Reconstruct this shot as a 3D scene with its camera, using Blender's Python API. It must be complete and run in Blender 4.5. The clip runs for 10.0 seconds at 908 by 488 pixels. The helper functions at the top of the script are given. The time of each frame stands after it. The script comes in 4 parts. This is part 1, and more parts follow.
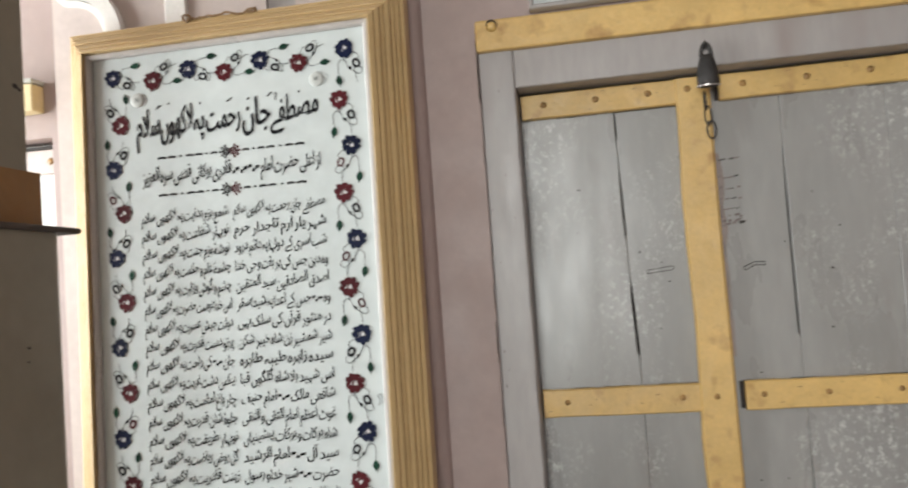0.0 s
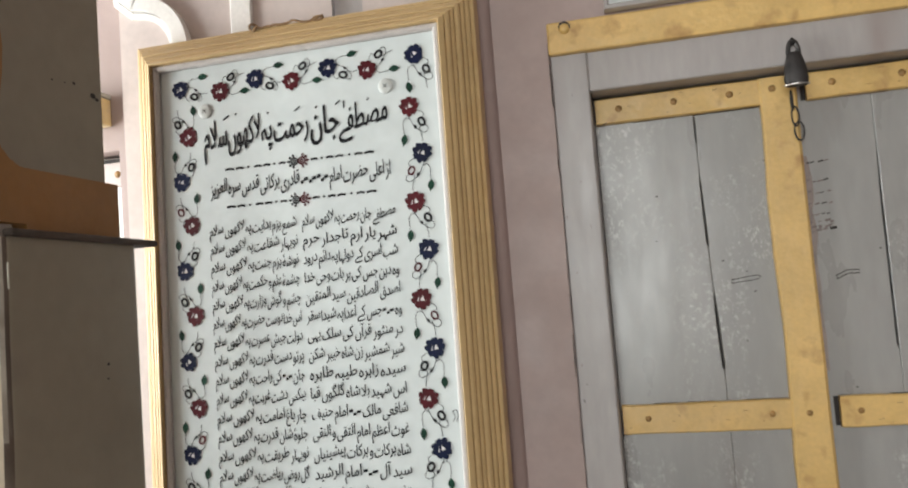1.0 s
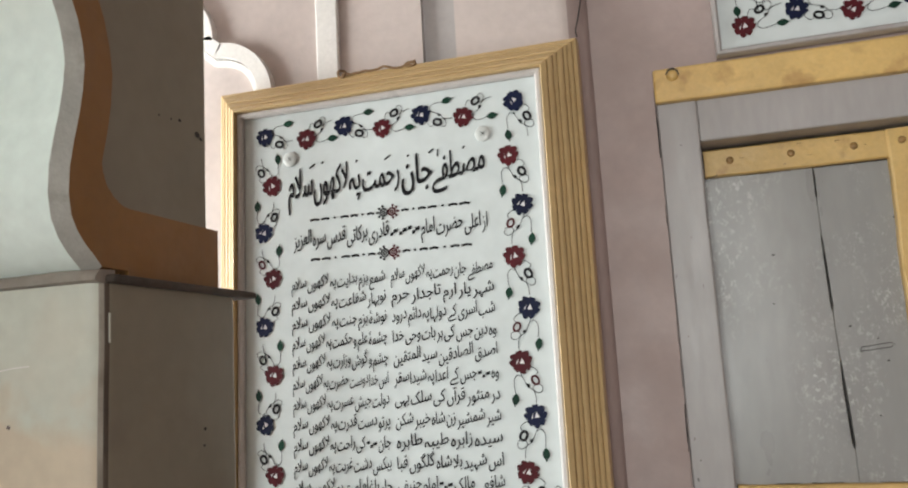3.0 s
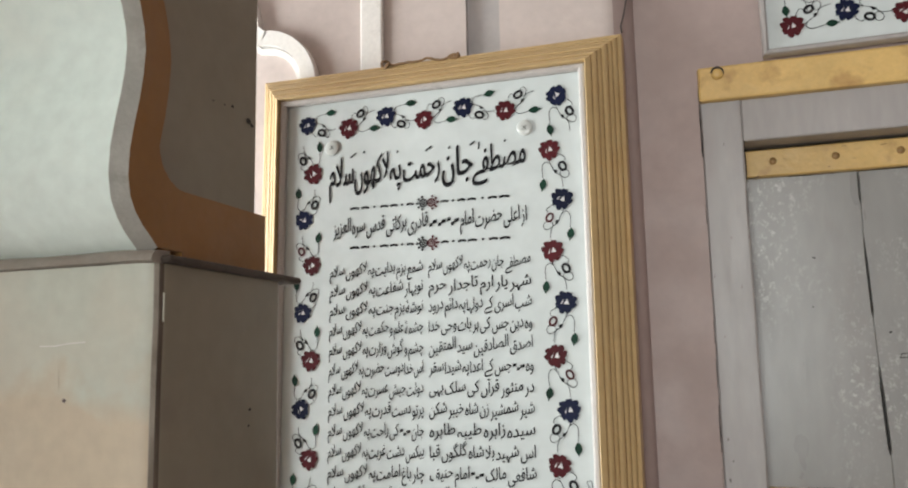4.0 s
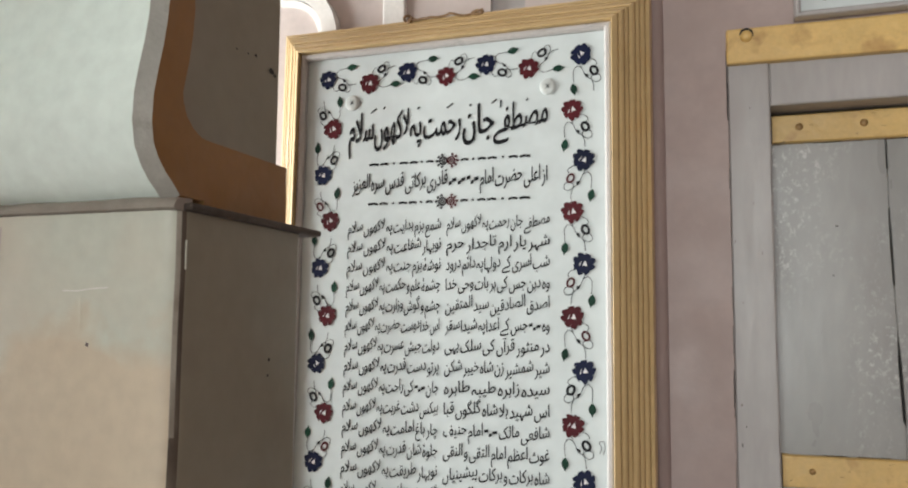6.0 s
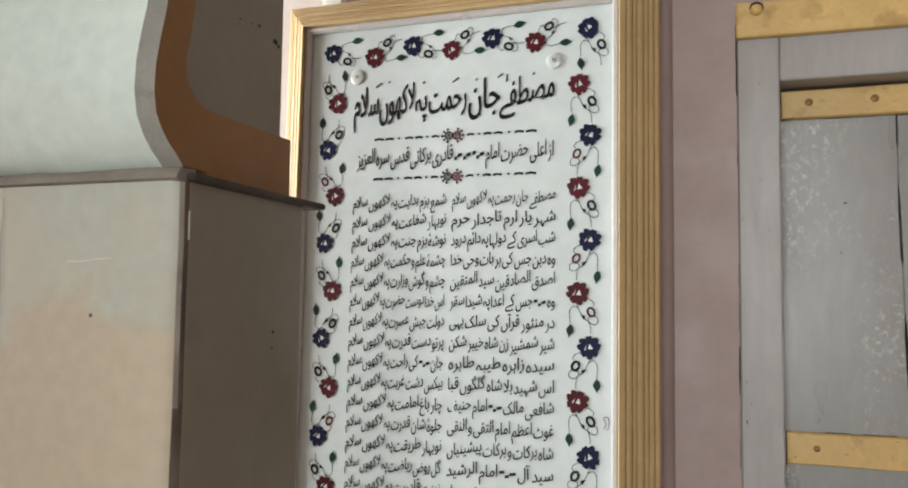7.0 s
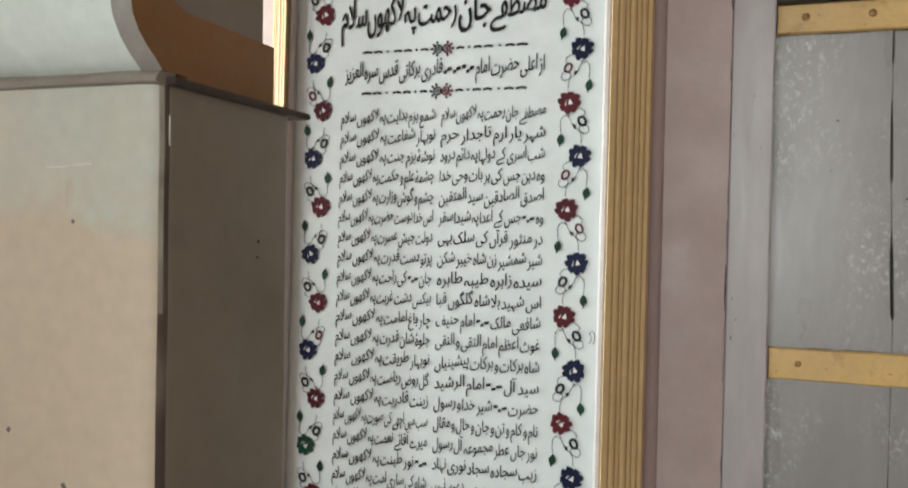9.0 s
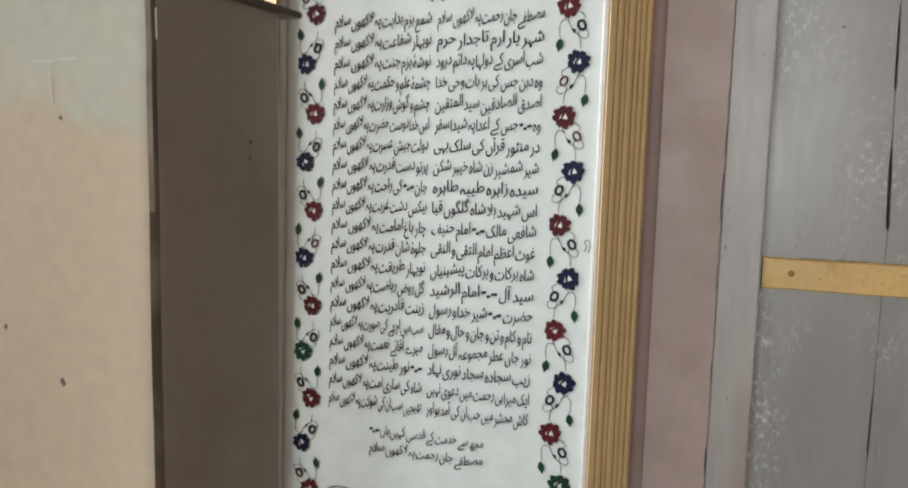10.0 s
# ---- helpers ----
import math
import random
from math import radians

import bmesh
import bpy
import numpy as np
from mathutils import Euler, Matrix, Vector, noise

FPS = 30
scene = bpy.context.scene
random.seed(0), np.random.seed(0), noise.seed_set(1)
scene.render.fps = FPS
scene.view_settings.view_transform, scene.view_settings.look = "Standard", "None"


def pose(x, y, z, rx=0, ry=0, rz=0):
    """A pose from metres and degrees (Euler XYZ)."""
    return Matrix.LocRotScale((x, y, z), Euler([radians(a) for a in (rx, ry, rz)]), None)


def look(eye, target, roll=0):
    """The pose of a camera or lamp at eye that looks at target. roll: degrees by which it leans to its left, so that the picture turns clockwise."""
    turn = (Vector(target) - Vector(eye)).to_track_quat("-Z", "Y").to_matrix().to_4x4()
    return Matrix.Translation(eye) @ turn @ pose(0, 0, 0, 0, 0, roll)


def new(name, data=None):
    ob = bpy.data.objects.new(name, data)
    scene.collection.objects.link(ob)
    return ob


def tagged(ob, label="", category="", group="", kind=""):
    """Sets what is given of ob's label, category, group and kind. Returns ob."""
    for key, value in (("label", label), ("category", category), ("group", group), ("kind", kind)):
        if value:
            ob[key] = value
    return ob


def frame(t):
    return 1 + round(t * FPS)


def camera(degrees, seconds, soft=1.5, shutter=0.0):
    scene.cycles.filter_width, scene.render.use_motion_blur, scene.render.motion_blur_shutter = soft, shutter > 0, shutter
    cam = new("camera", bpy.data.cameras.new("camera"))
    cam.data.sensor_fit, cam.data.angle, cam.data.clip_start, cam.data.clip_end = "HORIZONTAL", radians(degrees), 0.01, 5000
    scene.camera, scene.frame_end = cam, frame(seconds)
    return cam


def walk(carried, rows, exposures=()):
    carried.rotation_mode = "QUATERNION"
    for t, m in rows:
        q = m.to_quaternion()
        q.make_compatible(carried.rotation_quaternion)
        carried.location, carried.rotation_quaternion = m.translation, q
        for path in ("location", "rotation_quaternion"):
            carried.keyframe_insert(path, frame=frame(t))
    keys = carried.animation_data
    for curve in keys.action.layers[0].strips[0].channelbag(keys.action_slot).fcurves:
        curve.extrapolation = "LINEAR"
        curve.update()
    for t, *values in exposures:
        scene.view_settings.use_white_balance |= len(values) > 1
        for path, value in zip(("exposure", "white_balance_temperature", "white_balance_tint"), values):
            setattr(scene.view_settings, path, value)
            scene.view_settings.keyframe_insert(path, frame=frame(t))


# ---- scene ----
SOFT = 2.0
EXPOSURES = [(0.0, 0.0), (2.0, -0.08), (10.0, -0.10)]
cam = camera(58.93, 10.0, soft=SOFT, shutter=0.5)
# seconds, place in metres, turn in degrees
ROWS = [
    (0.0, 0.0000, 0.0000, 1.5000, 93.009, 4.061, 10.629),
    (0.5, -0.0389, 0.0064, 1.5047, 93.096, 4.335, 13.404),
    (1.0, -0.0750, 0.0434, 1.5065, 94.003, 4.382, 13.751),
    (1.5, -0.0919, 0.0948, 1.5131, 95.775, 5.696, 15.591),
    (2.0, -0.1182, 0.1453, 1.5178, 96.880, 5.084, 17.418),
    (2.2, -0.1491, 0.1525, 1.5177, 97.236, 5.118, 17.524),
    (3.3, -0.2322, 0.1202, 1.5166, 98.634, 2.445, 16.275),
    (3.5, -0.2322, 0.1215, 1.5171, 98.363, 2.182, 16.941),
    (4.0, -0.2459, 0.1105, 1.5142, 98.093, 1.173, 17.873),
    (4.5, -0.2488, 0.1087, 1.5136, 97.534, 0.307, 18.120),
    (5.0, -0.2495, 0.1083, 1.5111, 97.262, -0.014, 18.429),
    (5.5, -0.2501, 0.1119, 1.5095, 96.816, 0.002, 18.627),
    (5.7, -0.2531, 0.1122, 1.5091, 96.249, -0.191, 18.616),
    (6.8, -0.2602, 0.1203, 1.4985, 94.131, -0.688, 18.948),
    (7.0, -0.2581, 0.1208, 1.4988, 93.983, -0.708, 19.067),
    (7.5, -0.2567, 0.1212, 1.4962, 93.474, -1.086, 19.191),
    (8.0, -0.2565, 0.1227, 1.4926, 92.322, -1.301, 18.882),
    (8.5, -0.2521, 0.1254, 1.4866, 90.905, -1.143, 18.803),
    (9.0, -0.2498, 0.1286, 1.4797, 88.707, -1.053, 18.617),
    (9.5, -0.2516, 0.1312, 1.4707, 85.632, -0.831, 18.412),
    (10.0, -0.2468, 0.1347, 1.4587, 82.925, -1.362, 18.504),
]
walk(cam, [(t, pose(x, y, z, rx, ry, rz)) for t, x, y, z, rx, ry, rz in ROWS], EXPOSURES)

# ---------------------------------------------------------------- light
world = bpy.data.worlds.new("world")
scene.world = world
world.use_nodes = True
wt = world.node_tree
sky = wt.nodes.new("ShaderNodeTexSky")
sky.sky_type = "NISHITA"
sky.sun_disc = False
sky.sun_elevation, sky.sun_rotation = radians(50), radians(200)
wt.links.new(sky.outputs[0], wt.nodes["Background"].inputs[0])
wt.nodes["Background"].inputs[1].default_value = 0.12


def area(name, place, target, sx, sy, watts, colour):
    lamp = bpy.data.lights.new(name, "AREA")
    lamp.shape, lamp.size, lamp.size_y, lamp.energy, lamp.color = "RECTANGLE", sx, sy, watts, colour
    ob = new(name, lamp)
    ob.matrix_world = look(place, target)
    return ob


# daylight from the courtyard through the wide south opening and the west aisle opening
area("daylight_south", (-0.73, -4.58, 1.85), (-0.73, 0.0, 1.65), 1.86, 1.9, 175, (0.965, 1.0, 0.985))
area("daylight_west", (-2.78, 1.05, 1.75), (0.0, 1.05, 1.75), 1.1, 1.5, 110, (0.965, 1.0, 0.985))

# ---------------------------------------------------------------- materials


def mat(name, colour, rough=0.6, metal=0.0, vary=0.10, scale=9.0, stretch=(1, 1, 1), stain=None, stain_amount=0.0,
        stain_scale=3.0, bump=0.15, bump_scale=70.0, rough_vary=0.12, random_piece=0.0, spec=0.5, coat_line=None):
    """Paint-like material with broad stains, fine grain, uneven gloss and fine relief."""
    m = bpy.data.materials.new(name)
    m.use_nodes = True
    t = m.node_tree
    b = t.nodes["Principled BSDF"]
    b.inputs["Metallic"].default_value = metal
    b.inputs["Specular IOR Level"].default_value = spec
    co = t.nodes.new("ShaderNodeTexCoord")
    mp = t.nodes.new("ShaderNodeMapping")
    mp.inputs["Scale"].default_value = stretch
    t.links.new(co.outputs["Object"], mp.inputs[0])

    def tex(s, detail=4.0):
        n = t.nodes.new("ShaderNodeTexNoise")
        n.inputs["Scale"].default_value, n.inputs["Detail"].default_value = s, detail
        t.links.new(mp.outputs[0], n.inputs["Vector"])
        return n

    def mix(blend, fac, a, bb):
        n = t.nodes.new("ShaderNodeMix")
        n.data_type, n.blend_type = "RGBA", blend
        for sock, v in ((n.inputs[0], fac), (n.inputs[6], a), (n.inputs[7], bb)):
            if hasattr(v, "links"):
                t.links.new(v, sock)
            else:
                sock.default_value = v
        return n.outputs[2]

    def ramp(src, lo, hi, c0=(0, 0, 0, 1), c1=(1, 1, 1, 1)):
        n = t.nodes.new("ShaderNodeValToRGB")
        n.color_ramp.elements[0].position, n.color_ramp.elements[1].position = lo, hi
        n.color_ramp.elements[0].color, n.color_ramp.elements[1].color = c0, c1
        t.links.new(src, n.inputs[0])
        return n.outputs[0]

    low = tuple(c * (1 - vary) for c in colour) + (1,)
    high = tuple(min(1, c * (1 + vary)) for c in colour) + (1,)
    col = ramp(tex(scale).outputs[0], 0.3, 0.7, low, high)
    grain = ramp(tex(scale * 12, 6).outputs[0], 0.25, 0.75, (0.93, 0.93, 0.93, 1), (1.05, 1.05, 1.05, 1))
    col = mix("MULTIPLY", 1.0, col, grain)
    if stain:
        col = mix("MIX", ramp(tex(stain_scale, 7).outputs[0], 0.62 - stain_amount * 0.3, 0.74), col, (*stain, 1))
    if coat_line:
        # an older coat of paint below an uneven line
        height, coat = coat_line
        sep = t.nodes.new("ShaderNodeSeparateXYZ")
        t.links.new(co.outputs["Object"], sep.inputs[0])
        add = t.nodes.new("ShaderNodeMath")
        add.operation = "MULTIPLY_ADD"
        t.links.new(tex(6, 5).outputs[0], add.inputs[0])
        add.inputs[1].default_value = 0.35
        t.links.new(sep.outputs[2], add.inputs[2])
        rng = t.nodes.new("ShaderNodeMapRange")
        rng.inputs["From Min"].default_value, rng.inputs["From Max"].default_value = height + 0.155, height + 0.195
        t.links.new(add.outputs[0], rng.inputs["Value"])
        col = mix("MIX", rng.outputs[0], mix("MULTIPLY", 1.0, grain, (*coat, 1)), col)
    if random_piece:
        info = t.nodes.new("ShaderNodeObjectInfo")
        k = 1 - random_piece
        col = mix("MULTIPLY", 1.0, col, ramp(info.outputs["Random"], 0.0, 1.0, (k, k, k, 1), (1, 1, 1, 1)))
    t.links.new(col, b.inputs["Base Color"])
    rr = ramp(tex(scale * 2.3, 5).outputs[0], 0.3, 0.7, (rough - rough_vary,) * 3 + (1,), (rough + rough_vary,) * 3 + (1,))
    t.links.new(rr, b.inputs["Roughness"])
    bp = t.nodes.new("ShaderNodeBump")
    bp.inputs["Strength"].default_value, bp.inputs["Distance"].default_value = bump, 0.004
    t.links.new(tex(bump_scale, 3).outputs[0], bp.inputs["Height"])
    t.links.new(bp.outputs[0], b.inputs["Normal"])
    return m


PINK = mat("pink_wall_paint", (0.375, 0.291, 0.270), 0.55, vary=0.05, scale=3, stain=(0.33, 0.252, 0.231), stain_amount=0.4, stain_scale=5, bump=0.25, bump_scale=35)
CREAM = mat("pale_wall_paint", (0.54, 0.465, 0.435), 0.55, vary=0.05, scale=4, bump=0.25, bump_scale=40)
# darker grey that stands in for the shade in the pilaster's recess
SHADEBAND = mat("grey_recess_shade", (0.40, 0.37, 0.36), 0.5, vary=0.05, scale=5)
WHITE = mat("white_gloss_paint", (0.80, 0.78, 0.75), 0.35, vary=0.03, scale=8)
JAMB = mat("lilac_grey_enamel", (0.355, 0.332, 0.322), 0.40, vary=0.06, scale=6, stretch=(1, 1, 0.25), stain=(0.29, 0.25, 0.235), stain_amount=0.14, stain_scale=9, bump=0.3, bump_scale=30)
LEAF = mat("grey_plank_enamel", (0.298, 0.294, 0.282), 0.33, vary=0.13, scale=4, stretch=(1, 1, 0.3), stain=(0.245, 0.225, 0.21), stain_amount=0.14, stain_scale=7, bump=0.07, bump_scale=60, rough_vary=0.10, random_piece=0.06, spec=0.55)


def glint_flecks(m, colour, fine, coarse, share):
    """Pale specks in the base colour for gloss glints and wear, in uneven patches."""
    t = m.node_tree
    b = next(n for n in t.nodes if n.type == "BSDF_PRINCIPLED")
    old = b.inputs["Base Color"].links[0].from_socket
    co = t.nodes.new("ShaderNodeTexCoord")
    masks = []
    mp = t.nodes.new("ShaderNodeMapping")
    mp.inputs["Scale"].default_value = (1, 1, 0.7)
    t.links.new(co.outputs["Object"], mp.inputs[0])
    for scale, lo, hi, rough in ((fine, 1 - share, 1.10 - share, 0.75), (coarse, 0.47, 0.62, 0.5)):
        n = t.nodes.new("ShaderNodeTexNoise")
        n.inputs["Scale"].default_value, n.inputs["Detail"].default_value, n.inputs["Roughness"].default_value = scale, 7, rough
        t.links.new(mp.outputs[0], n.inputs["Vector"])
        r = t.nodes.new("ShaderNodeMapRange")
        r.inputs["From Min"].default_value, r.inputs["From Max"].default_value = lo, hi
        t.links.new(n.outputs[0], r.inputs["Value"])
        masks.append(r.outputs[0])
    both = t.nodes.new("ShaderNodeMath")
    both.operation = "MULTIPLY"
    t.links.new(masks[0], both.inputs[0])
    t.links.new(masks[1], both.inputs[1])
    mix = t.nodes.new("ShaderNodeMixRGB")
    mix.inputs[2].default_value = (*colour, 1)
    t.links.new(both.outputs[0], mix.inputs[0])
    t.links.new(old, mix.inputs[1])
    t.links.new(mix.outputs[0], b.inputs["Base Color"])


# pale window glints put into the plank colour, with some wear
glint_flecks(LEAF, (0.54, 0.535, 0.52), 105, 5.0, 0.475)
YELLOW = mat("yellow_enamel", (0.64, 0.425, 0.15), 0.42, vary=0.10, scale=10, stain=(0.42, 0.245, 0.08), stain_amount=0.22, stain_scale=22, bump=0.4, bump_scale=40, random_piece=0.06)
# for smears, and for shadow lines painted along the batten edges
SMEAR_SHADE = mat("brown_smear_and_shade", (0.17, 0.13, 0.12), 0.5, vary=0.3, scale=60)
# paler than the yellow of the other door's lintel board
PALEYELLOW = mat("pale_yellow_paint", (0.62, 0.50, 0.28), 0.5, vary=0.10, scale=10, stain=(0.56, 0.48, 0.36), stain_amount=0.4, stain_scale=14)
RUST = mat("rusty_painted_nail", (0.30, 0.17, 0.055), 0.5, vary=0.3, scale=90)
GRIME = mat("hand_grime", (0.235, 0.185, 0.165), 0.4, vary=0.2, scale=30)
DARK = mat("dark_gap", (0.03, 0.025, 0.022), 0.8)
SOFFIT = mat("greenish_white_distemper", (0.80, 0.90, 0.85), 0.6, vary=0.05, scale=4, stain=(0.78, 0.80, 0.72), stain_amount=0.3, stain_scale=3, bump=0.3, bump_scale=25)
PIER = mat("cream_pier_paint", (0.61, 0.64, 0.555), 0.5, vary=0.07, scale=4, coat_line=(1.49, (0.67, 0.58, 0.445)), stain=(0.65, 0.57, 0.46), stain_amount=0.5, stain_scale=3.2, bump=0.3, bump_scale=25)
# darker than the pier front: the side's shade is in this colour
SHADEDSIDE = mat("brown_grey_side_with_shade", (0.25, 0.217, 0.160), 0.55, vary=0.06, scale=3, stain=(0.20, 0.165, 0.13), stain_amount=0.25, stain_scale=5, bump=0.25, bump_scale=30)
ORANGE = mat("ochre_border_paint", (0.27, 0.125, 0.03), 0.5, vary=0.08, scale=6, bump=0.25, bump_scale=30)
PIEREDGE = mat("worn_brown_edge", (0.37, 0.335, 0.28), 0.55, vary=0.2, scale=16, stain=(0.20, 0.165, 0.13), stain_amount=0.4, stain_scale=14, bump=0.5)
EDGE = mat("worn_grey_edge", (0.47, 0.47, 0.43), 0.55, vary=0.12, scale=16, stain=(0.27, 0.24, 0.20), stain_amount=0.2, stain_scale=20, bump=0.5)
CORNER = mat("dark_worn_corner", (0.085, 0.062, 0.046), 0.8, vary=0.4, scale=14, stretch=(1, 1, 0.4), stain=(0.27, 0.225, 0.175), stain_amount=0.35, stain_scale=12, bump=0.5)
FOOTBAND = mat("dirty_brown_band", (0.28, 0.248, 0.212), 0.7, vary=0.18, scale=12, stain=(0.26, 0.215, 0.18), stain_amount=0.4, stain_scale=16, bump=0.5)
LEDGE = mat("dark_brown_ledge", (0.075, 0.054, 0.042), 0.8, vary=0.2, scale=14, stain=(0.05, 0.04, 0.033), stain_amount=0.3, stain_scale=18, bump=0.4)
PANEL = mat("white_acrylic_sheet", (0.58, 0.625, 0.622), 0.42, vary=0.02, scale=2, bump=0.02, rough_vary=0.06, spec=0.12)
FRAME = mat("straw_yellow_moulding", (0.55, 0.39, 0.19), 0.42, vary=0.10, scale=5, stretch=(1, 1, 1), stain=(0.52, 0.33, 0.14), stain_amount=0.12, stain_scale=7, bump=0.25, bump_scale=60)
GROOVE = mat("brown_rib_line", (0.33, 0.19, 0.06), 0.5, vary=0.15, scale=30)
BEAD = mat("white_inner_bead", (0.47, 0.44, 0.42), 0.35, vary=0.03)
INK = mat("black_lettering", (0.008, 0.008, 0.010), 0.5, vary=0.1, bump=0.0, spec=0.15)
RED = mat("dark_red_print", (0.075, 0.008, 0.012), 0.5, spec=0.15, vary=0.25, scale=60, bump=0.0, random_piece=0.35)
BLUE = mat("navy_blue_print", (0.004, 0.008, 0.034), 0.5, spec=0.15, vary=0.25, scale=60, bump=0.0, random_piece=0.35)
GREEN = mat("dark_green_print", (0.008, 0.045, 0.026), 0.5, spec=0.15, vary=0.25, scale=60, bump=0.0, random_piece=0.5)
PALE = mat("pale_print", (0.62, 0.60, 0.60), 0.35, bump=0.0)
CAP = mat("clear_plastic_cap", (0.52, 0.54, 0.52), 0.2, vary=0.03, bump=0.02)
IRON = mat("dark_iron", (0.032, 0.029, 0.028), 0.5, metal=0.3, vary=0.3, scale=40, bump=0.3)
STEEL = mat("worn_steel", (0.55, 0.52, 0.50), 0.35, metal=0.9, vary=0.2, scale=40)
TWINE = mat("brown_twine", (0.22, 0.13, 0.06), 0.8, vary=0.3, scale=80)
FLOOR = mat("cement_floor", (0.27, 0.245, 0.22), 0.5, vary=0.1, scale=3)

# ---------------------------------------------------------------- mesh helpers


def link(name, bm, material, parent=None, label=""):
    me = bpy.data.meshes.new(name)
    bmesh.ops.recalc_face_normals(bm, faces=bm.faces)
    bm.to_mesh(me)
    bm.free()
    for m in material if isinstance(material, (list, tuple)) else (material,):
        me.materials.append(m)
    ob = new(name, me)
    if parent:
        ob.parent = parent
    if label:
        ob["label"] = label
    return ob


def part(name, bm, material, parent, label=""):
    return link(name, bm, material, parent, label)


def box(bm, x0, x1, y0, y1, z0, z1, bevel=0.0, steps=2):
    vs = [bm.verts.new((x, y, z)) for x in (x0, x1) for y in (y0, y1) for z in (z0, z1)]
    fs = [bm.faces.new([vs[i] for i in q]) for q in ((0, 1, 3, 2), (4, 6, 7, 5), (0, 4, 5, 1), (2, 3, 7, 6), (0, 2, 6, 4), (1, 5, 7, 3))]
    if bevel:
        es = list({e for f in fs for e in f.edges})
        bmesh.ops.bevel(bm, geom=es, offset=bevel, segments=steps, affect="EDGES", profile=0.5)
    return bm


def boxes(*dims, bevel=0.0):
    bm = bmesh.new()
    for d in dims:
        box(bm, *d, bevel=bevel)
    return bm


def empty(name, place=(0, 0, 0), rx=0.0):
    ob = new(name)
    ob.matrix_world = pose(*place, rx)
    return ob


def prism(pts, y0, y1, plane="xz"):
    """An outline extruded: in x and z through y, or in y and z through x."""
    bm = bmesh.new()
    put = (lambda a, b, c: (a, c, b)) if plane == "xz" else (lambda a, b, c: (c, a, b))
    front = [bm.verts.new(put(a, b, y0)) for a, b in pts]
    back = [bm.verts.new(put(a, b, y1)) for a, b in pts]
    n = len(pts)
    bm.faces.new(front)
    bm.faces.new(back[::-1])
    for i in range(n):
        bm.faces.new((front[i], back[i], back[(i + 1) % n], front[(i + 1) % n]))
    bmesh.ops.triangulate(bm, faces=[f for f in bm.faces if len(f.verts) > 4])
    return bm


def ribbon(bm, pts, width, y, depth=0.0):
    """A flat band of the given width along points in x and z, at depth y."""
    pts = [Vector(p) for p in pts]
    left, right = [], []
    for i, p in enumerate(pts):
        d = (pts[min(i + 1, len(pts) - 1)] - pts[max(i - 1, 0)]).normalized()
        n = Vector((-d.y, d.x)) * width / 2
        left.append((p + n))
        right.append((p - n))
    for yy in ([y, y + depth] if depth else [y]):
        a = [bm.verts.new((q.x, yy, q.y)) for q in left]
        b = [bm.verts.new((q.x, yy, q.y)) for q in right]
        for i in range(len(pts) - 1):
            bm.faces.new((a[i], a[i + 1], b[i + 1], b[i]))
        if depth:
            if yy == y:
                a0, b0 = a, b
            else:
                for i in range(len(pts) - 1):
                    bm.faces.new((a0[i], a[i], a[i + 1], a0[i + 1]))
                    bm.faces.new((b0[i], b0[i + 1], b[i + 1], b[i]))
    return bm


def tube(bm, pts, r, sides=8, closed=False):
    pts = [Vector(p) for p in pts]
    rings = []
    n = len(pts)
    for i, p in enumerate(pts):
        d = (pts[(i + 1) % n] - pts[i - 1]) if closed else (pts[min(i + 1, n - 1)] - pts[max(i - 1, 0)])
        d.normalize()
        s = d.cross(Vector((0.31, 0.94, 0.12))).normalized()
        u = d.cross(s)
        rings.append([bm.verts.new(p + r * (math.cos(a) * s + math.sin(a) * u)) for a in [2 * math.pi * k / sides for k in range(sides)]])
    for i in range(n if closed else n - 1):
        a, b = rings[i], rings[(i + 1) % n]
        for k in range(sides):
            bm.faces.new((a[k], a[(k + 1) % sides], b[(k + 1) % sides], b[k]))
    if not closed:
        bm.faces.new(rings[0])
        bm.faces.new(rings[-1][::-1])
    return bm


def lathe(profile, place, axis="y", sides=20):
    """Turns (radius, height) round an axis; y: towards the viewer is -height."""
    bm = bmesh.new()
    rings = []
    for r, h in profile:
        ring = []
        for k in range(sides):
            a = 2 * math.pi * k / sides
            c = Vector((r * math.cos(a), -h, r * math.sin(a))) if axis == "y" else Vector((r * math.cos(a), r * math.sin(a), h))
            ring.append(bm.verts.new(c + Vector(place)))
        rings.append(ring)
    for a, b in zip(rings, rings[1:]):
        for k in range(sides):
            bm.faces.new((a[k], a[(k + 1) % sides], b[(k + 1) % sides], b[k]))
    bm.faces.new(rings[0][::-1])
    bm.faces.new(rings[-1])
    return bm


def smooth(ob, angle=40):
    for p in ob.data.polygons:
        p.use_smooth = True
    ob.data.set_sharp_from_angle(angle=radians(angle))
    return ob


# ---------------------------------------------------------------- structure
XW, XE, YS, YN, TOP = -2.7, 2.0, -4.5, 1.79, 3.1

